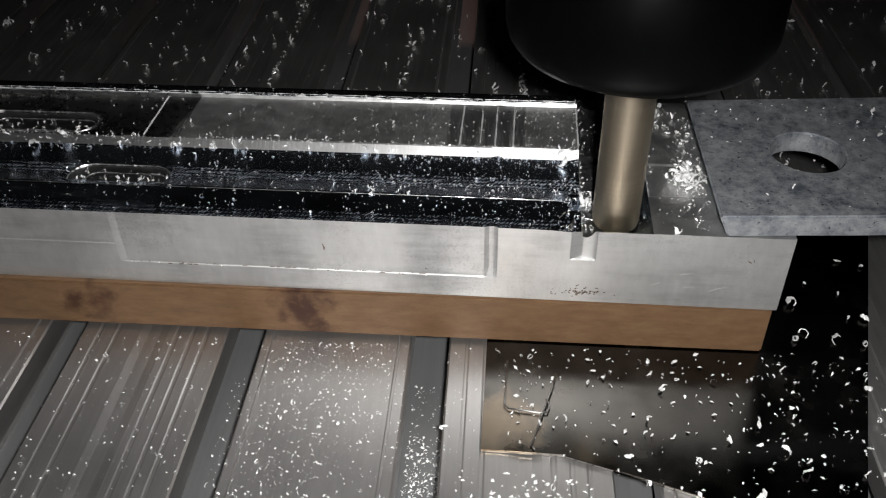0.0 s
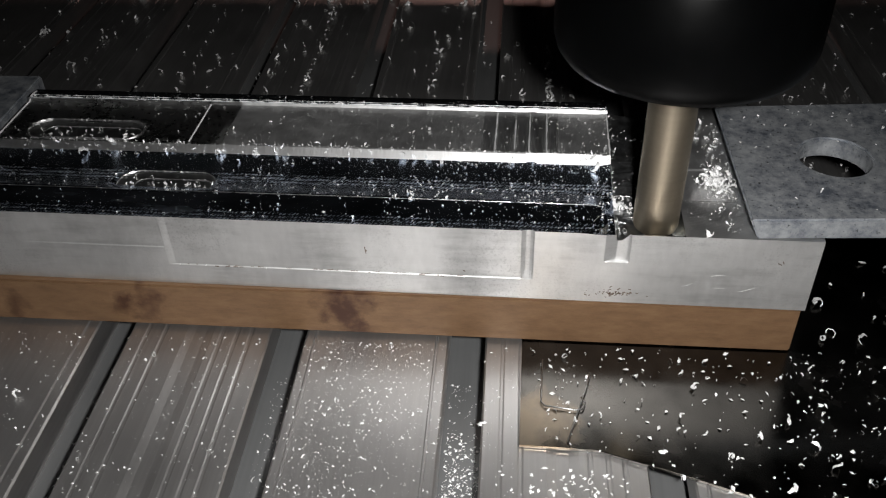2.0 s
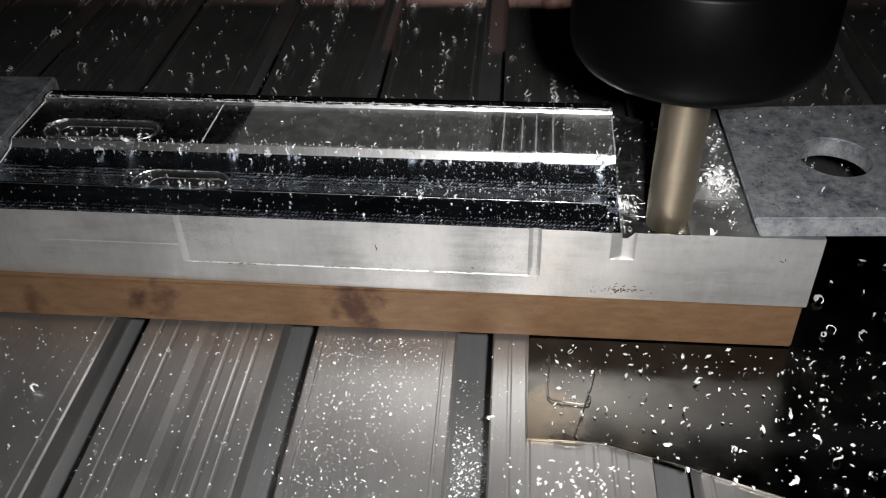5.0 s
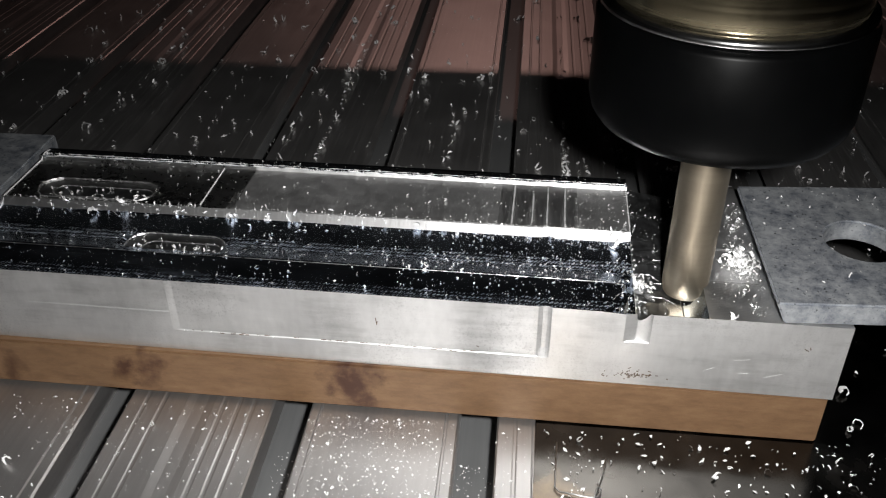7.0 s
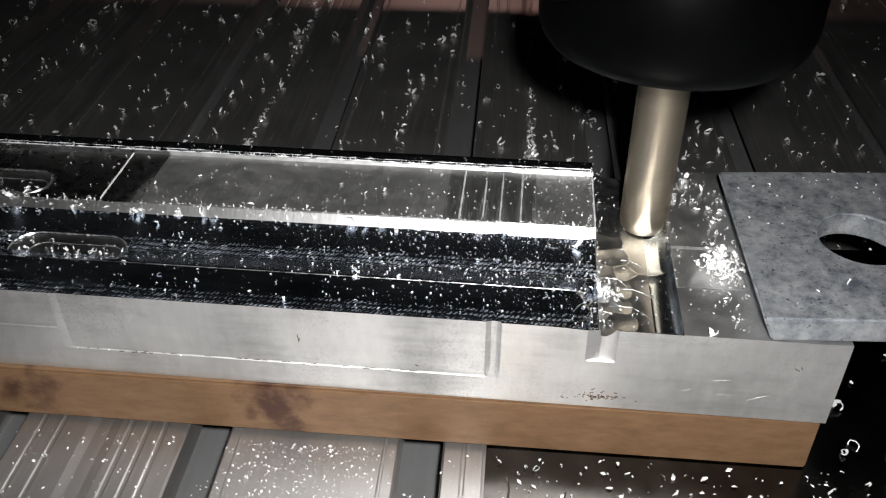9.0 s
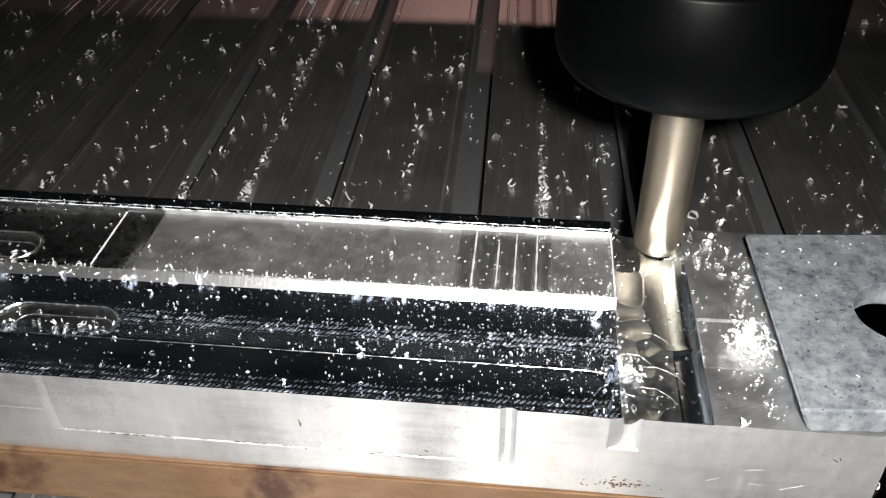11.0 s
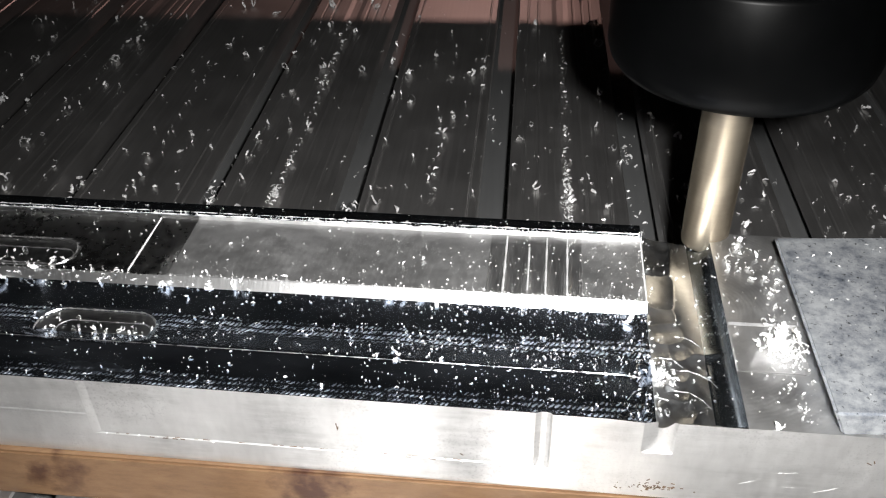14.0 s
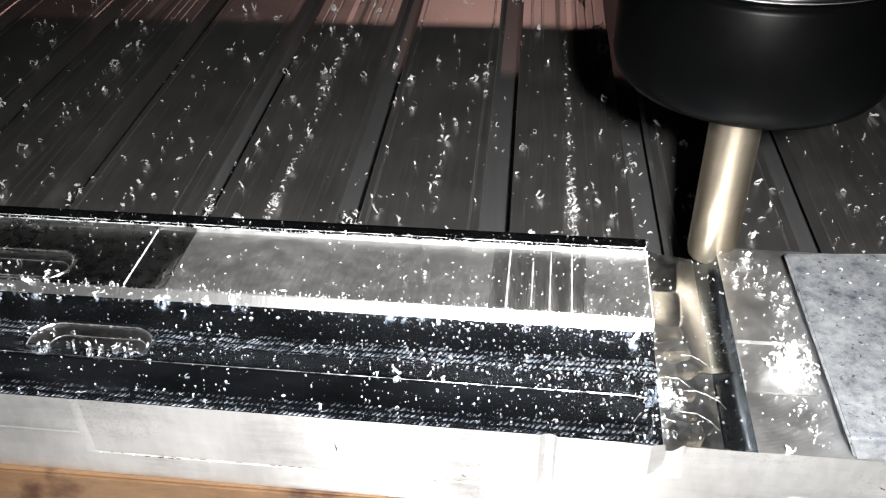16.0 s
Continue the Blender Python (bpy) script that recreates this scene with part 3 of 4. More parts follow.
def workpiece():
    ob = rides(thing("aluminium_workpiece", ON_BLOCK, "milled aluminium block with channels, ribs and pockets on its top", "workpiece"))
    ts = sorted(set(spread(0, 1, 0.011) + [0.20 / DEPTH, 0.225 / DEPTH, 0.25 / DEPTH, 1.98 / DEPTH, 2.11 / DEPTH, 3.475 / DEPTH, 3.495 / DEPTH, 3.50 / DEPTH, 3.60 / DEPTH]))

    def on_top(x, s):
        y0 = front(x, 2.19)
        y = y0 + (DEPTH - y0) * s
        return x, y, top(x, y)

    cut = min(XS, key=lambda v: abs(v + 3.02))
    west, east = [x for x in XS if x <= cut], [x for x in XS if x >= cut]
    def pick(a, b):
        lo, hi = min(XS, key=lambda v: abs(v - a)), min(XS, key=lambda v: abs(v - b))
        return [x for x in XS if lo <= x <= hi]

    for name, mat, xs, y0, y1, soft in (("front_channel", CUT_ALU, west, 0.0, 1.98, True), ("bright_ridge", RIDGE_ALU, west, 1.98, 2.11, False),
                                        ("dark_panel", MIRROR_ALU, pick(X0, -9.795), 2.11, 3.50, False), ("raised_panel", PANEL_ALU, pick(-9.795, -5.22), 2.11, 3.50, False), ("ribbed_panel", RIB_ALU, pick(-5.22, -3.89), 2.11, 3.50, False), ("end_panel", PANEL_ALU, pick(-3.89, -3.02), 2.11, 3.50, False),
                                        ("back_flange", WALL_ALU, west, 3.50, DEPTH, False),
                                        ("milled_end", LAND_ALU, pick(-2.0, X1), 0.0, DEPTH, False)):
        bm = bmesh.new()
        lo, hi = min(ts, key=lambda v: abs(v - y0 / DEPTH)), min(ts, key=lambda v: abs(v - y1 / DEPTH))
        grid_face(bm, xs, [v for v in ts if lo <= v <= hi], on_top)
        part(name, bm, mat, ob, smooth=soft)
    for name, mat, x0, x1 in (("channel_floor", PASS_ALU, cut, -2.30), ("channel_wall", WALL_ALU, -2.30, min(XS, key=lambda v: abs(v + 2.0)))):
        bm = bmesh.new()
        grid_face(bm, spread(x0, x1, 0.017), spread(0, 1, 0.0045), on_top)
        part(name, bm, mat, ob, smooth=True)
    bm = bmesh.new()
    zs = [0.835, 1.0, 1.15, 1.235, 1.25, 1.4, 1.585, 1.6, 1.654, 1.671, 1.78, 1.9, 2.05]

    def on_front(x, z):
        zt = top(x, front(x, 2.19))
        h = z if z < 2.1 else zt
        return x, front(x, z), h

    grid_face(bm, XS, zs + [2.19], on_front)
    part("front_face", bm, FACE_ALU, ob, "sawn grey front face with a shallow recess")
    bm = bmesh.new()
    for x in (X0, X1):
        grid_face(bm, [0, 1], ts, lambda u, s, x=x: (x - (0.10 if (u == 0 and x == X1) else 0), front(x, 2.19) + (DEPTH - front(x, 2.19)) * s, 0.835 if u == 0 else top(x, front(x, 2.19) + (DEPTH - front(x, 2.19)) * s)))
    grid_face(bm, [0, 1], XS, lambda u, x: (x, DEPTH, 0.835 if u == 0 else top(x, DEPTH)))
    grid_face(bm, [X0, X1 - 0.1], [0, DEPTH], lambda x, y: (x, y, 0.835))
    part("sides", bm, FACE_ALU, ob)
    # raised bright strips: burrs along the cut edges, and glints built as strips
    rng = random.Random(8)

    def burr_and_glint(x0, y0, x1, y1, h, mat=CHIP):
        b = bmesh.new()
        n = max(6, round(math.hypot(x1 - x0, y1 - y0) / 0.09))
        px, py = (y1 - y0) / math.hypot(x1 - x0, y1 - y0), -(x1 - x0) / math.hypot(x1 - x0, y1 - y0)
        vs = []
        for k in range(n + 1):
            x, y = x0 + (x1 - x0) * k / n, y0 + (y1 - y0) * k / n
            z, j = top(x, y), rng.choice((0.6, 0.75, 0.9, 1.0) if x0 == x1 else (0.15, 0.5, 0.8, 1.2, 1.6))
            w = (0.017 if abs(x1 - x0) < 0.001 else 0.007) * j
            vs.append([b.verts.new(Vector(c) * CM) for c in ((x - px * w, y - py * w, z - 0.004), (x, y, z + h * j), (x + px * w, y + py * w, z - 0.004))])
        for a, c in zip(vs, vs[1:]):
            for i in (0, 1):
                b.faces.new((a[i], a[i + 1], c[i + 1], c[i]))
        part("burr_and_glint", b, mat, ob, "jagged bright strip, burr and painted glint")

    burr_and_glint(-14.0, 0.75, -3.1, 0.75, 0.003, MIRROR_ALU)
    burr_and_glint(-14.0, 3.52, -3.05, 3.52, 0.014)
    burr_and_glint(-14.0, 3.60, -3.05, 3.60, 0.006)
    burr_and_glint(-10.40, 2.14, -10.40, 3.46, 0.02)
    burr_and_glint(-14.0, 0.5, -14.0, 3.8, 0.02)
    burr_and_glint(-3.03, 2.15, -3.03, 3.46, 0.01)
    # pale strips stand in for the highlight lines along the ribs
    for x, y0, y1 in ((-4.99, 2.14, 3.44), (-4.65, 2.2, 3.2), (-4.4, 2.14, 3.44), (-4.1, 2.14, 3.44)):
        burr_and_glint(x, y0, x, y1, 0.02)
    # bright crescents added for the highlights where the last passes overlap
    for cx, cy, r, a0, a1 in ((-2.66, 0.40, 0.37, 20, 130), (-2.56, 0.78, 0.37, 15, 110), (-2.86, 0.98, 0.34, 40, 150), (-2.60, 1.45, 0.31, 10, 100), (-3.02, 0.26, 0.36, 60, 160)):
        arc = [(cx + r * math.cos(math.radians(a0 + (a1 - a0) * k / 4)), cy + r * math.sin(math.radians(a0 + (a1 - a0) * k / 4))) for k in range(5)]
        for (ax, ay), (bx, by) in zip(arc, arc[1:]):
            burr_and_glint(ax, ay, bx, by, 0.007, RIB_ALU)
    # floors of the two round-ended pockets, each with a deeper inner slot, and the ragged rims of both
    def oval(cx, cy, hl, r):
        right = [(cx + hl + r * math.cos(math.radians(d)), cy + r * math.sin(math.radians(d))) for d in range(-90, 91, 15)]
        left = [(cx - hl + r * math.cos(math.radians(d)), cy + r * math.sin(math.radians(d))) for d in range(90, 271, 15)]
        return right + left

    def rim(points, z, h, w):
        b = bmesh.new()
        fine = []
        for (ax, ay), (bx, by) in zip(points, points[1:] + points[:1]):
            n = max(1, round(math.hypot(bx - ax, by - ay) / 0.05))
            fine += [(ax + (bx - ax) * k / n, ay + (by - ay) * k / n) for k in range(n)]
        mx, my = sum(p[0] for p in fine) / len(fine), sum(p[1] for p in fine) / len(fine)
        vs = []
        for x, y in fine:
            d = math.hypot(x - mx, y - my)
            ox, oy, k = (x - mx) / d, (y - my) / d, rng.choice((0.3, 0.5, 0.8, 1.0, 1.4))
            vs.append([b.verts.new(Vector(c) * CM) for c in ((x - ox * w * k, y - oy * w * k, z - 0.01), (x, y, z + h * k), (x + ox * w * k, y + oy * w * k, z - 0.01))])
        for a, c in zip(vs, vs[1:] + vs[:1]):
            for i in (0, 1):
                b.faces.new((a[i], a[i + 1], c[i + 1], c[i]))
        part("pocket_rim", b, RIB_ALU, ob, "thin ragged rim round the pocket")

    for cx, cy, hl, r in ((-10.5, 1.12, 0.5, 0.345), (-12.45, 2.5, 0.75, 0.325)):
        z = top(cx, cy)
        part("pocket_floor", prism(oval(cx, cy, hl, r), z - 0.02, z + 0.012, bevel=0.0), POCKET_ALU, ob, "dark rough pocket floor")
        part("inner_slot", prism(oval(cx + 0.14, cy - 0.06, hl - 0.02, r * 0.55), z - 0.01, z + 0.02, bevel=0.006), PASS_ALU, ob, "shiny strip milled in the pocket")
        rim(oval(cx, cy, hl, r * 1.02), top(cx, cy + 0.4), 0.012, 0.014)
        rim(oval(cx + 0.14, cy - 0.06, hl - 0.02, r * 0.55), z + 0.018, 0.014, 0.012)
    rng = random.Random(9)
    bm = bmesh.new()
    specks = [(rng.gauss(-2.95, 0.2), rng.gauss(1.03, 0.04), rng.uniform(0.01, 0.05), rng.uniform(-0.9, 0.9)) for _ in range(60)]
    specks += [(-6.92, 1.70, 0.11, 1.45), (-6.91, 1.66, 0.07, 1.8), (-5.35, 1.35, 0.05, 0.6), (-0.55, 1.75, 0.07, 0.5), (-0.5, 1.78, 0.05, 1.2)]
    # short dark dashes in a row along the recess ledge
    specks += [(rng.uniform(-10.1, -5.4), 1.243 + rng.gauss(0, 0.004), rng.uniform(0.03, 0.11), rng.uniform(-0.1, 0.1)) for _ in range(34)]
    for x, z, l, a in specks:
        m = pose(x * CM, (front(x, z) - 0.002) * CM, z * CM, 0, math.degrees(a), 0)
        r = bmesh.ops.create_cube(bm, size=1, matrix=m @ Matrix.Diagonal((l * CM, 0.006 * CM, 0.012 * CM, 1)))
    tagged(part("dirt_speck_and_dash", bm, RUST_AND_DASH, ob, "dark brown specks of dirt and dashes along the recess ledge"), kind="stuff")
    bm = bmesh.new()
    for _ in range(4):
        x, z = rng.uniform(-2.0, -0.9), rng.uniform(1.15, 1.5)
        bmesh.ops.create_cube(bm, size=1, matrix=pose(x * CM, -0.001 * CM, z * CM, 0, rng.uniform(-25, 5), 0) @ Matrix.Diagonal((rng.uniform(0.08, 0.3) * CM, 0.002 * CM, 0.002 * CM, 1)))
    tagged(part("scratch", bm, RIB_ALU, ob, "bright scratches"), kind="stuff")


workpiece()

# ---- clamp plates ----
def clamps():
    o = [(-1.12, 0.0), (0.85, 0.09), (3.6, 0.26), (3.6, 3.66), (2.5, 3.6), (-1.11, 3.36)]
    z = 2.355
    ob = mesh_object("clamp_plate", prism(o, z, z + 0.36, (0.53, 1.77, 0.57), 0.03), GALV)
    for v in ob.data.vertices:
        if v.co.x < -1.0 * CM and v.co.z < 2.55 * CM:
            v.co.x += 0.14 * CM
    rides(tagged(ob, "mottled galvanised clamping plate with a round hole on the block's end", "clamp plate", "clamp plates"))
    o = [(-14.09, 0.3), (-14.09, 4.75), (-18.0, 4.75), (-18.0, 0.3)]
    ob = mesh_object("clamp_plate", prism(o, 2.045, 2.44, (-15.9, 2.2, 0.56), 0.03), GALV)
    rides(tagged(ob, "mottled galvanised clamping plate on the block's far end", "clamp plate", "clamp plates"))
    for x0, x1, y0, y1, h in ((2.9, 3.9, 0.9, 3.3, 2.35), (-18.6, -17.2, 0.9, 4.1, 2.04)):
        s = mesh_object("step_block", box(x0, x1, y0, y1, 0.004 if x0 > 0 else 0.975, h, 0.04), GANTRY)
        rides(tagged(s, "dark steel step block that props the clamping plate", "step block", "step blocks"))


clamps()

# ---- spindle with end mill ----
SPIN = []


def spindle():
    ob = thing("spindle", pose(FEED[0][2], 0.0064, FEED[0][3]), "black spindle nose with a bright steel end mill", "spindle")
    nut = part("collet_nut", lathe([(0.36, 5.13), (0.9, 5.10), (1.50, 5.08), (1.62, 5.11), (1.70, 5.22), (1.745, 5.38), (1.75, 5.56), (1.75, 6.52), (1.70, 6.60), (1.0, 6.62)], 96), BLACK, ob, "smooth black collet nut", True)
    part("ring", lathe([(1.3, 6.62), (1.68, 6.62), (1.72, 6.66), (1.68, 6.74), (1.3, 6.74)], 96), CHROME, nut, "bright steel ring", True)
    part("nose", lathe([(1.0, 6.74), (1.58, 6.74), (1.60, 6.82), (1.60, 9.6), (1.0, 9.6)], 96), BRASS, ob, "brass coloured nose", True)
    part("housing", lathe([(1.5, 9.6), (3.9, 9.6), (4.0, 9.7), (4.0, 26.0), (3.0, 26.0)], 96), GANTRY, ob)
    bm = bmesh.new()
    sides, levels = 48, 40
    rings = []
    for i in range(levels + 1):
        z = 2.13 + (5.4 - 2.13) * i / levels
        depth = 0.006 * (1 - smooth(3.3, 3.9, z))
        ring = []
        for k in range(sides):
            a = 2 * math.pi * k / sides
            flute = max(0.0, math.cos(2 * (a - 1.6 * z))) ** 6
            r = (0.35 - depth * flute) * (0.95 + 0.05 * smooth(2.12, 2.2, z))
            ring.append(bm.verts.new((r * CM * math.cos(a), r * CM * math.sin(a), z * CM)))
        rings.append(ring)
    for a, b in zip(rings, rings[1:]):
        for k in range(sides):
            bm.faces.new((a[k], a[(k + 1) % sides], b[(k + 1) % sides], b[k]))
    bm.faces.new([bm.verts.new(v.co) for v in rings[0]][::-1])
    mill = part("end_mill", bm, CARBIDE, ob, "bright end mill with spiral flutes", True)
    SPIN.append(mill)
    return ob


SPINDLE = spindle()


# ---- swarf ----
def curl(rng, size):
    """Vertices and faces of one curled, ragged chip, in centimetres."""
    turns = rng.choice((0.2, 0.28, 0.36, 0.45, 0.55, 0.7, 1.1))
    n = 6 + round(7 * turns)
    r, w = size * 0.5, size * rng.uniform(0.2, 0.42)
    rise, taper, oval = size * rng.uniform(-0.7, 0.7), rng.uniform(0.1, 0.6), rng.uniform(0.55, 1.1)
    vs, fs = [], []
    for i in range(n + 1):
        a = 2 * math.pi * turns * i / n
        q = r * (1 - taper * i / n) * rng.uniform(0.82, 1.18)
        for s in (-0.5, 0.5):
            edge = w * (1 - 0.7 * abs(2 * i / n - 1) ** 2) * rng.uniform(0.6, 1.35)
            vs.append((q * math.cos(a), s * edge + rise * i / n, oval * q * math.sin(a) + 0.18 * size * s * rng.uniform(0.2, 1)))
    for i in range(n):
        fs.append((2 * i, 2 * i + 1, 2 * i + 3, 2 * i + 2))
    return np.array(vs), fs


def flake(rng, size):
    """A bent sliver with a little thickness."""
    l, w, h = size * 0.5, size * rng.uniform(0.15, 0.35), size * rng.uniform(0.1, 0.3)
    vs = np.array([(-l, 0, 0), (0, w, h), (l, 0.2 * w, 0), (0, -w, 0.6 * h), (0.1 * l, 0, 1.5 * h)])
    return vs, [(0, 3, 4), (3, 2, 4), (2, 1, 4), (1, 0, 4), (0, 1, 3), (1, 2, 3)]


def turn(rng, vs, flat=0.5):
    e = Euler((rng.uniform(-1, 1) * 3.1 * flat, rng.uniform(-1, 1) * 3.1 * flat, rng.uniform(0, 6.28))).to_matrix()
    vs = vs @ np.array(e).T
    vs[:, 2] -= vs[:, 2].min()
    return vs


def heap(name, label, spots, seed, at=None):
    """Many chips in one mesh: spots give x, y, z, size and whether curled."""
    rng = random.Random(seed)
    verts, faces, n = [], [], 0
    for x, y, z, size, curly in spots:
        vs, fs = curl(rng, size) if curly else flake(rng, size)
        vs = turn(rng, vs, 0.5 if curly else 0.12) + np.array((x, y, z))
        verts.append(vs)
        faces += [tuple(i + n for i in f) for f in fs]
        n += len(vs)
    me = bpy.data.meshes.new(name)
    me.from_pydata((np.concatenate(verts) * CM).tolist(), [], faces)
    me.materials.append(CHIP)
    ob = new(name, me)
    if at is not None:
        ob.matrix_basis = at
    return rides(tagged(ob, label, "swarf", kind="stuff"))


def in_slot(x):
    return (x + 5.0) % PITCH > PITCH - SLOT


def bed_z(x):
    return -0.975 if in_slot(x) else 0.003


def swarf():
    rng = random.Random(4)
    spots = []
    # far side of the bed
    for _ in range(1050):
        x, y = rng.uniform(-20, 9), 4.9 + 20 * rng.random() ** 1.3
        s = rng.choice((0.04, 0.05, 0.06, 0.07, 0.09, 0.11, 0.14, 0.18, 0.24))
        spots.append((x, y, bed_z(x), s, s > 0.07))
        if s > 0.14:
            for _ in range(rng.choice((0, 1, 2, 3))):
                spots.append((x + rng.gauss(0, 0.06), y + rng.gauss(0, 0.06), bed_z(x), s * rng.uniform(0.3, 0.9), True))
    for edge in range(-6, 6):
        for _ in range(90 if edge % 2 == 0 else 26):
            x = -5.0 + PITCH * edge + (rng.choice((1.24, 1.24, 1.24, 0.0)) if edge % 2 == 0 else rng.choice((0.0, -SLOT))) + rng.gauss(0, 0.035)
            spots.append((x, 4.8 + 12.5 * rng.random() ** 1.3, bed_z(x), 0.03 + 0.12 * rng.random() ** 2, rng.random() < 0.5))
    for _ in range(110):
        x = rng.uniform(-1.5, 6)
        spots.append((x, rng.uniform(4.6, 10.5), bed_z(x), rng.uniform(0.06, 0.2), rng.random() < 0.7))
    # chips gathered along the groove edges behind the block
    for gx in (-13.1, -11.3, -9.9, -8.3, -6.7, -3.76, -2.2):
        for _ in range(34):
            x = gx + rng.gauss(0, 0.07)
            spots.append((x, rng.uniform(5.0, 16.0), bed_z(x), rng.uniform(0.05, 0.15), rng.random() < 0.6))
    # wads caught in the slots and in the wide grooves behind the block
    for cx, cy, wide, long, count, high in ((-11.4, 8.2, 0.14, 0.35, 90, 0.9), (-9.92, 8.0, 0.09, 0.30, 40, 0.05), (-8.32, 7.8, 0.15, 0.15, 60, 0.9), (-3.76, 8.3, 0.07, 0.6, 60, 0.04), (-14.6, 8.6, 0.12, 0.3, 50, 0.8)):
        for _ in range(count):
            x = cx + rng.uniform(-wide, wide)
            base = bed_z(x)
            spots.append((x, rng.gauss(cy, long), base + high * rng.random(), rng.uniform(0.05, 0.17), rng.random() < 0.7))
    heap("bed_swarf", "scattered bright aluminium curls and slivers on the slotted bed", spots, 1)
    spots = []
    # near side of the bed
    for _ in range(5600):
        x = rng.gauss(-7.0, 0.9) if rng.random() < 0.45 else rng.uniform(-16, -4.5)
        y = -5.0 * rng.random() ** 1.2 - 0.05
        spots.append((x, y, bed_z(x), 0.010 + 0.055 * rng.random() ** 4, rng.random() < 0.15))
    for _ in range(330):
        x = rng.uniform(-5.6, -5.05)
        spots.append((x, rng.gauss(-2.1, 0.55), -0.975 + 0.05 * rng.random(), rng.choice((0.02, 0.03, 0.04, 0.07)), False))
    for _ in range(30):
        x = rng.uniform(-15, -4.6)
        spots.append((x, rng.uniform(-4.5, -0.2), bed_z(x), rng.uniform(0.08, 0.16), True))
    for _ in range(260):
        x = rng.gauss(-3.7, 0.4)
        spots.append((x, rng.uniform(-4.6, -2.5), bed_z(x), rng.uniform(0.04, 0.1), rng.random() < 0.3))
    heap("fine_swarf", "fine bright aluminium slivers strewn over the slotted bed", spots, 2)
    spots = []
    for _ in range(420):
        x, y = rng.uniform(-4.3, 2.2), rng.uniform(-3.0, -0.05)
        if y < -2.3 - 0.33 * (x + 3.3):
            continue
        spots.append((x, y, 0.064, rng.choice((0.03, 0.04, 0.05, 0.08, 0.1)), rng.random() < 0.5))
    heap("sheet_swarf", "small bright aluminium chips on the dark steel sheet", spots, 3)
    spots = []
    # on the workpiece, in the block's own space
    for _ in range(8600):
        x, y = rng.uniform(-14, -3.0), rng.choice((rng.uniform(0.05, 3.85), rng.gauss(1.1, 0.5), rng.gauss(2.04, 0.10)))
        if rng.random() > 0.25 + 0.75 * smooth(-8, -3.5, x) or not 0.05 < y < 3.85:
            continue
        s = 0.010 + 0.042 * rng.random() ** 3.4
        spots.append((x, y, top(x, y) + 0.002, s, False))
    for _ in range(420):
        x, y = rng.uniform(-14, -3), rng.choice((3.53, 2.12, 3.55)) + rng.gauss(0, 0.03)
        spots.append((x, y, top(x, y), rng.uniform(0.02, 0.05), rng.random() < 0.3))
    # a clump by the cross channel, and loose chips over the front half
    for _ in range(60):
        x, y = rng.gauss(-2.86, 0.09), rng.gauss(0.95, 0.10)
        spots.append((x, y, top(x, y) + 0.05 * rng.random(), rng.uniform(0.03, 0.10), rng.random() < 0.6))
    for _ in range(55):
        x, y = rng.uniform(-9.5, -3.1), rng.uniform(0.15, 1.9)
        spots.append((x, y, top(x, y) + 0.003, rng.uniform(0.035, 0.075), rng.random() < 0.4))
    for _ in range(45):
        x, y = rng.uniform(-11.0, -3.2), rng.uniform(2.2, 3.4)
        spots.append((x, y, top(x, y) + 0.003, rng.uniform(0.025, 0.065), rng.random() < 0.4))
    for _ in range(60):
        x, y = rng.uniform(-13.5, -3), rng.gauss(2.02, 0.07)
        spots.append((x, y, top(x, y), rng.uniform(0.05, 0.13), True))
    for _ in range(230):
        x, y = rng.uniform(-3.0, -1.1), rng.uniform(0.1, 3.8)
        spots.append((x, y, top(x, y) + 0.002, 0.012 + 0.05 * rng.random() ** 3, rng.random() < 0.3))
    for _ in range(330):
        x, y = rng.gauss(-1.36, 0.11), rng.gauss(1.42, 0.24)
        spots.append((min(x, -1.12), y, 2.205 + 0.06 * rng.random(), 0.02 + 0.07 * rng.random() ** 2, rng.random() < 0.3))
    for _ in range(46):
        spots.append((min(rng.gauss(-1.40, 0.12), -1.14), rng.gauss(1.45, 0.17), 2.21 + 0.1 * rng.random(), rng.uniform(0.09, 0.19), True))
    for _ in range(90):
        x, y = rng.gauss(-1.28, 0.10), rng.uniform(0.1, 3.4)
        spots.append((min(x, -1.12), y, 2.205, 0.02 + 0.07 * rng.random() ** 2, rng.random() < 0.5))
    for _ in range(60):
        x, y = rng.gauss(-1.75, 0.3), rng.gauss(3.3, 0.4)
        spots.append((min(x, -1.14), min(y, 3.8), 2.205, 0.03 + 0.1 * rng.random() ** 2, True))
    for _ in range(70):
        x, y = rng.uniform(-11.2, -9.7), rng.gauss(1.12, 0.15)
        spots.append((x, y, top(x, y) + 0.015, rng.uniform(0.02, 0.09), rng.random() < 0.6))
    for _ in range(40):
        x, y = rng.uniform(-13.3, -11.5), rng.gauss(2.4, 0.18)
        spots.append((x, y, top(x, y) + 0.015, rng.uniform(0.03, 0.1), rng.random() < 0.6))
    for _ in range(34):
        x = rng.choice((rng.uniform(-10.2, -4.4), rng.gauss(-6.2, 0.7)))
        spots.append((x, 0.004, 1.235 + rng.gauss(0, 0.006), rng.uniform(0.015, 0.05), False))
    for _ in range(70):
        x, y = rng.gauss(-3.0, 0.09), rng.uniform(0.3, 3.8)
        spots.append((x, y, top(x, y) + 0.003, 0.02 + 0.07 * rng.random() ** 2, rng.random() < 0.5))
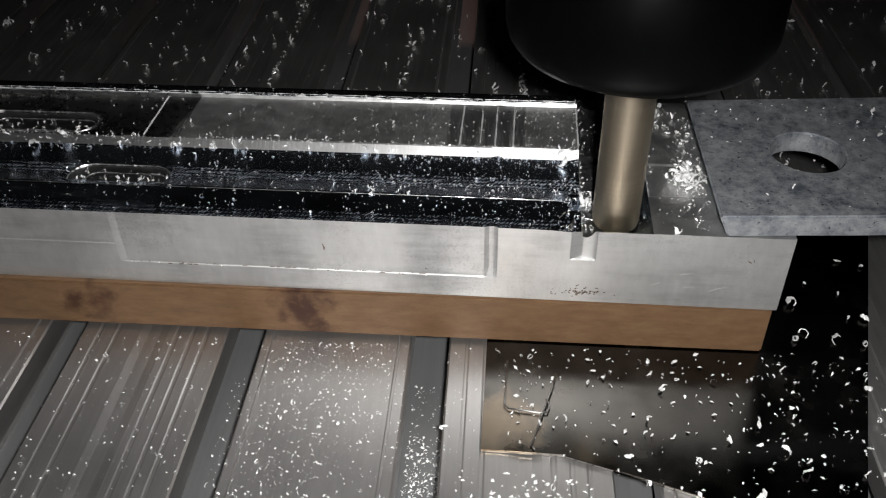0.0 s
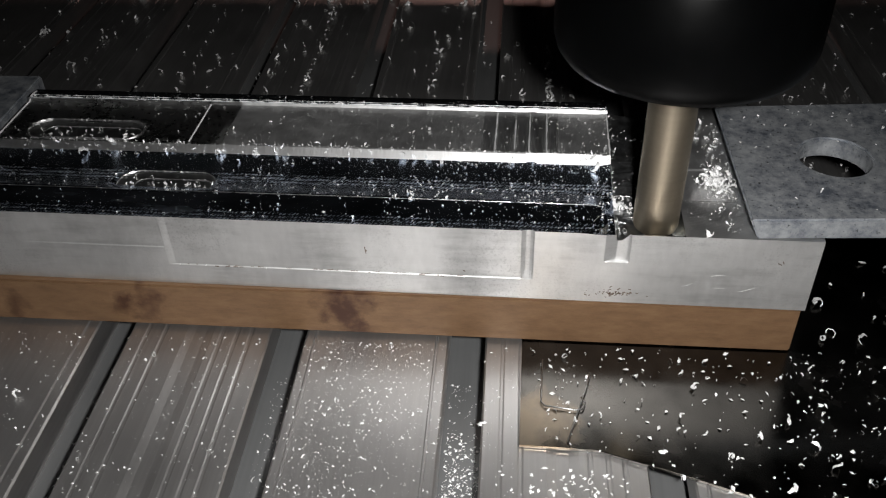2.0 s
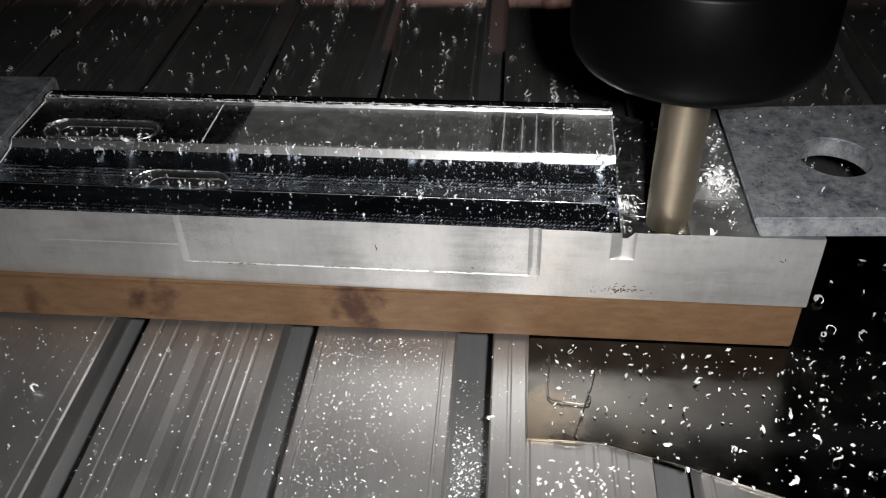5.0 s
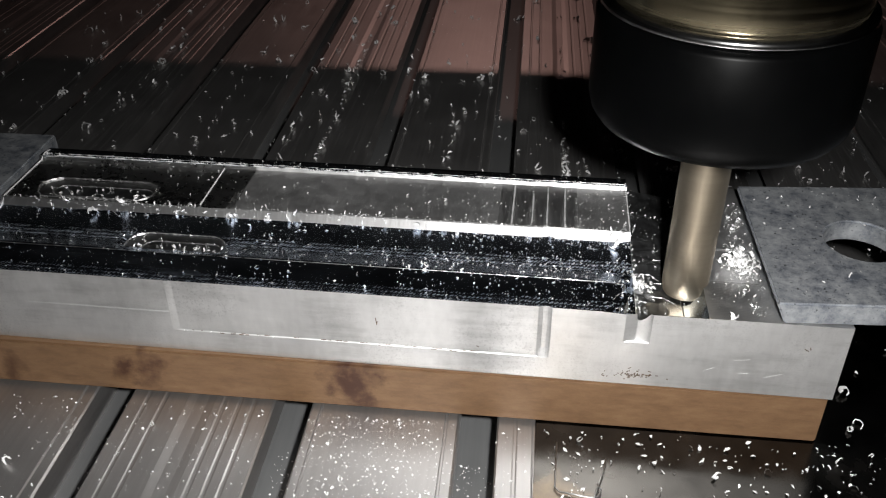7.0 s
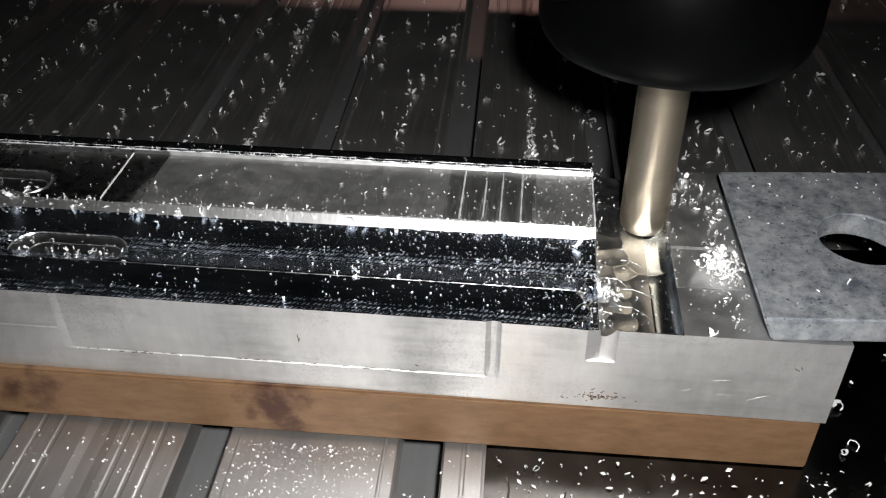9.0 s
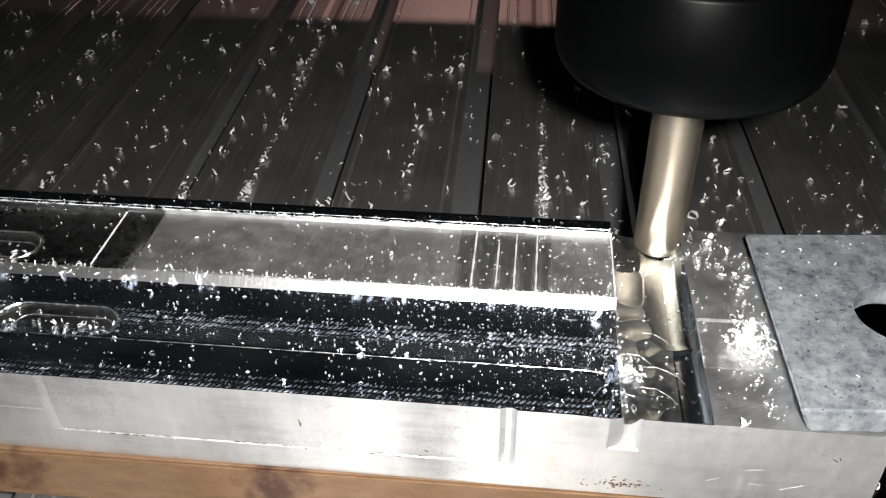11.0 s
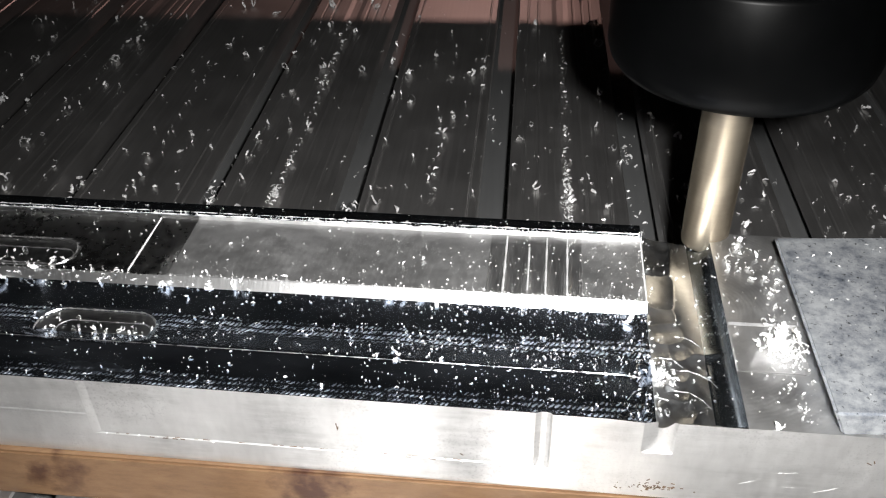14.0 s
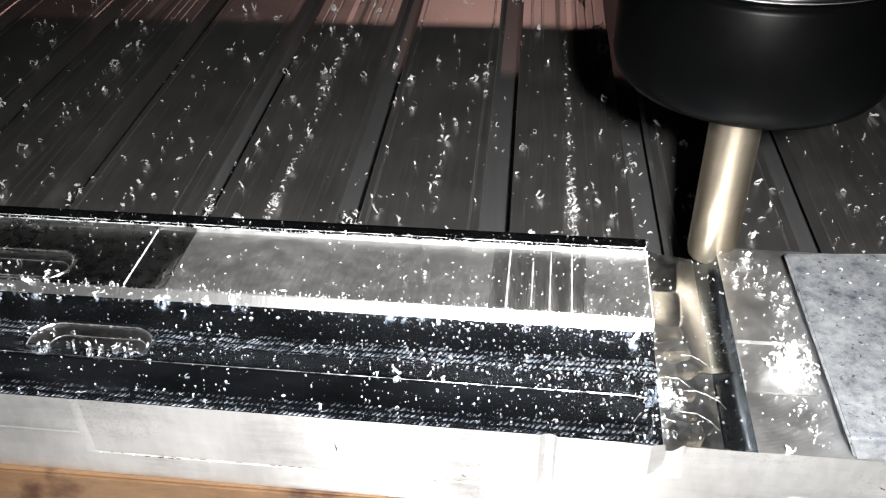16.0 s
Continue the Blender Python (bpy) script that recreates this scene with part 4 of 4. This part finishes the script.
    heap("workpiece_swarf", "bright aluminium chips lying on the milled block", spots, 4, ON_BLOCK)
    spots = [(rng.uniform(-1, 2.4), rng.uniform(0.3, 3.3), 2.718, rng.uniform(0.02, 0.07), rng.random() < 0.5) for _ in range(60)]
    heap("plate_swarf", "small bright aluminium chips on the clamping plate", spots, 5)

    def single(x, y, z, size, seed, label, group, on=None):
        r2 = random.Random(seed)
        vs, fs = curl(r2, size)
        vs = turn(r2, vs, 0.5)
        me = bpy.data.meshes.new("metal_curl")
        me.from_pydata((vs * CM).tolist(), [], fs)
        me.materials.append(CHIP)
        ob = new("metal_curl", me)
        ob.matrix_basis = (on or Matrix()) @ pose(x * CM, y * CM, z * CM)
        so = ob.modifiers.new("thickness", "SOLIDIFY")
        so.thickness = 0.00012
        rides(tagged(ob, label, "metal chip", group))

    for k, (x, y, size) in enumerate(((-1.72, 0.02, 0.16), (-1.6, 0.03, 0.10), (-6.25, 0.80, 0.13), (-6.27, 0.68, 0.12), (-3.32, 1.85, 0.2), (-8.75, 2.0, 0.2), (-7.95, 2.0, 0.16),
                                      (-6.2, 2.75, 0.16), (-11.8, 2.1, 0.2), (-7.7, 1.98, 0.17), (-7.15, 2.02, 0.14), (-6.4, 2.0, 0.14), (-6.1, 2.0, 0.15), (-12.3, 1.9, 0.2), (-5.7, 0.85, 0.1), (-7.9, 3.55, 0.14), (-3.0, 1.0, 0.2), (-2.97, 0.86, 0.16))):
        single(x, y, top(x, y) + 0.003, size, 40 + k, "curled bright aluminium chip on the milled block", "block chips", ON_BLOCK)
    for k, (x, y, size) in enumerate(((1.9, 2.9, 0.2), (1.75, 2.2, 0.14), (0.1, 0.75, 0.12), (-0.7, 2.9, 0.1))):
        single(x, y, 2.72, size, 70 + k, "curled bright aluminium chip on the clamping plate", "plate chips")
    for k, (x, y, size) in enumerate(((-3.27, 8.55, 0.2), (-2.2, 8.0, 0.24), (-2.12, 8.35, 0.2), (-6.4, 11.6, 0.12), (-5.3, 12.1, 0.09), (-10.4, 12.4, 0.09), (-12.6, 8.2, 0.15), (-15.9, 11.2, 0.13), (-11.9, 10.0, 0.16), (0.4, 9.2, 0.16))):
        single(x, y, bed_z(x), size, 90 + k, "curled bright aluminium chip on the slotted bed", "bed chips")
    # big curls that can be told apart
    for _ in range(70):
        x, y = rng.uniform(-2.6, 2.3), rng.uniform(-2.9, 2.5)
        if y < -2.2 - 0.33 * (x + 3.3) or (x < 0.25 and y > -0.2) or x > 0.9 + 0.31 * (y + 2.9) - 0.1:
            continue
        size = rng.choice((0.09, 0.11, 0.14, 0.17, 0.21))
        vs, fs = curl(rng, size)
        vs = turn(rng, vs, 0.5)
        me = bpy.data.meshes.new("metal_curl")
        me.from_pydata((vs * CM).tolist(), [], fs)
        me.materials.append(CHIP)
        ob = new("metal_curl", me)
        ob.matrix_basis = pose(x * CM, y * CM, 0.064 * CM)
        so = ob.modifiers.new("thickness", "SOLIDIFY")
        so.thickness = 0.0001
        rides(tagged(ob, "curled bright aluminium chip on the dark steel sheet", "metal chip", "large chips"))


swarf()


# ---- motion of the bed, the spindle and the cutter ----
def motions():
    for ob in RIDERS:
        at = ob.matrix_basis.copy()
        walk(ob, [(t, Matrix.Translation((0, -dy, 0)) @ at) for t, dy, x, z in FEED])
    walk(SPINDLE, [(t, pose(x, 0.0064, z)) for t, dy, x, z in FEED])
    for ob in SPIN:
        walk(ob, [(k * 0.1, pose(0, 0, 0, 0, 0, -80 * k)) for k in range(161)])


motions()
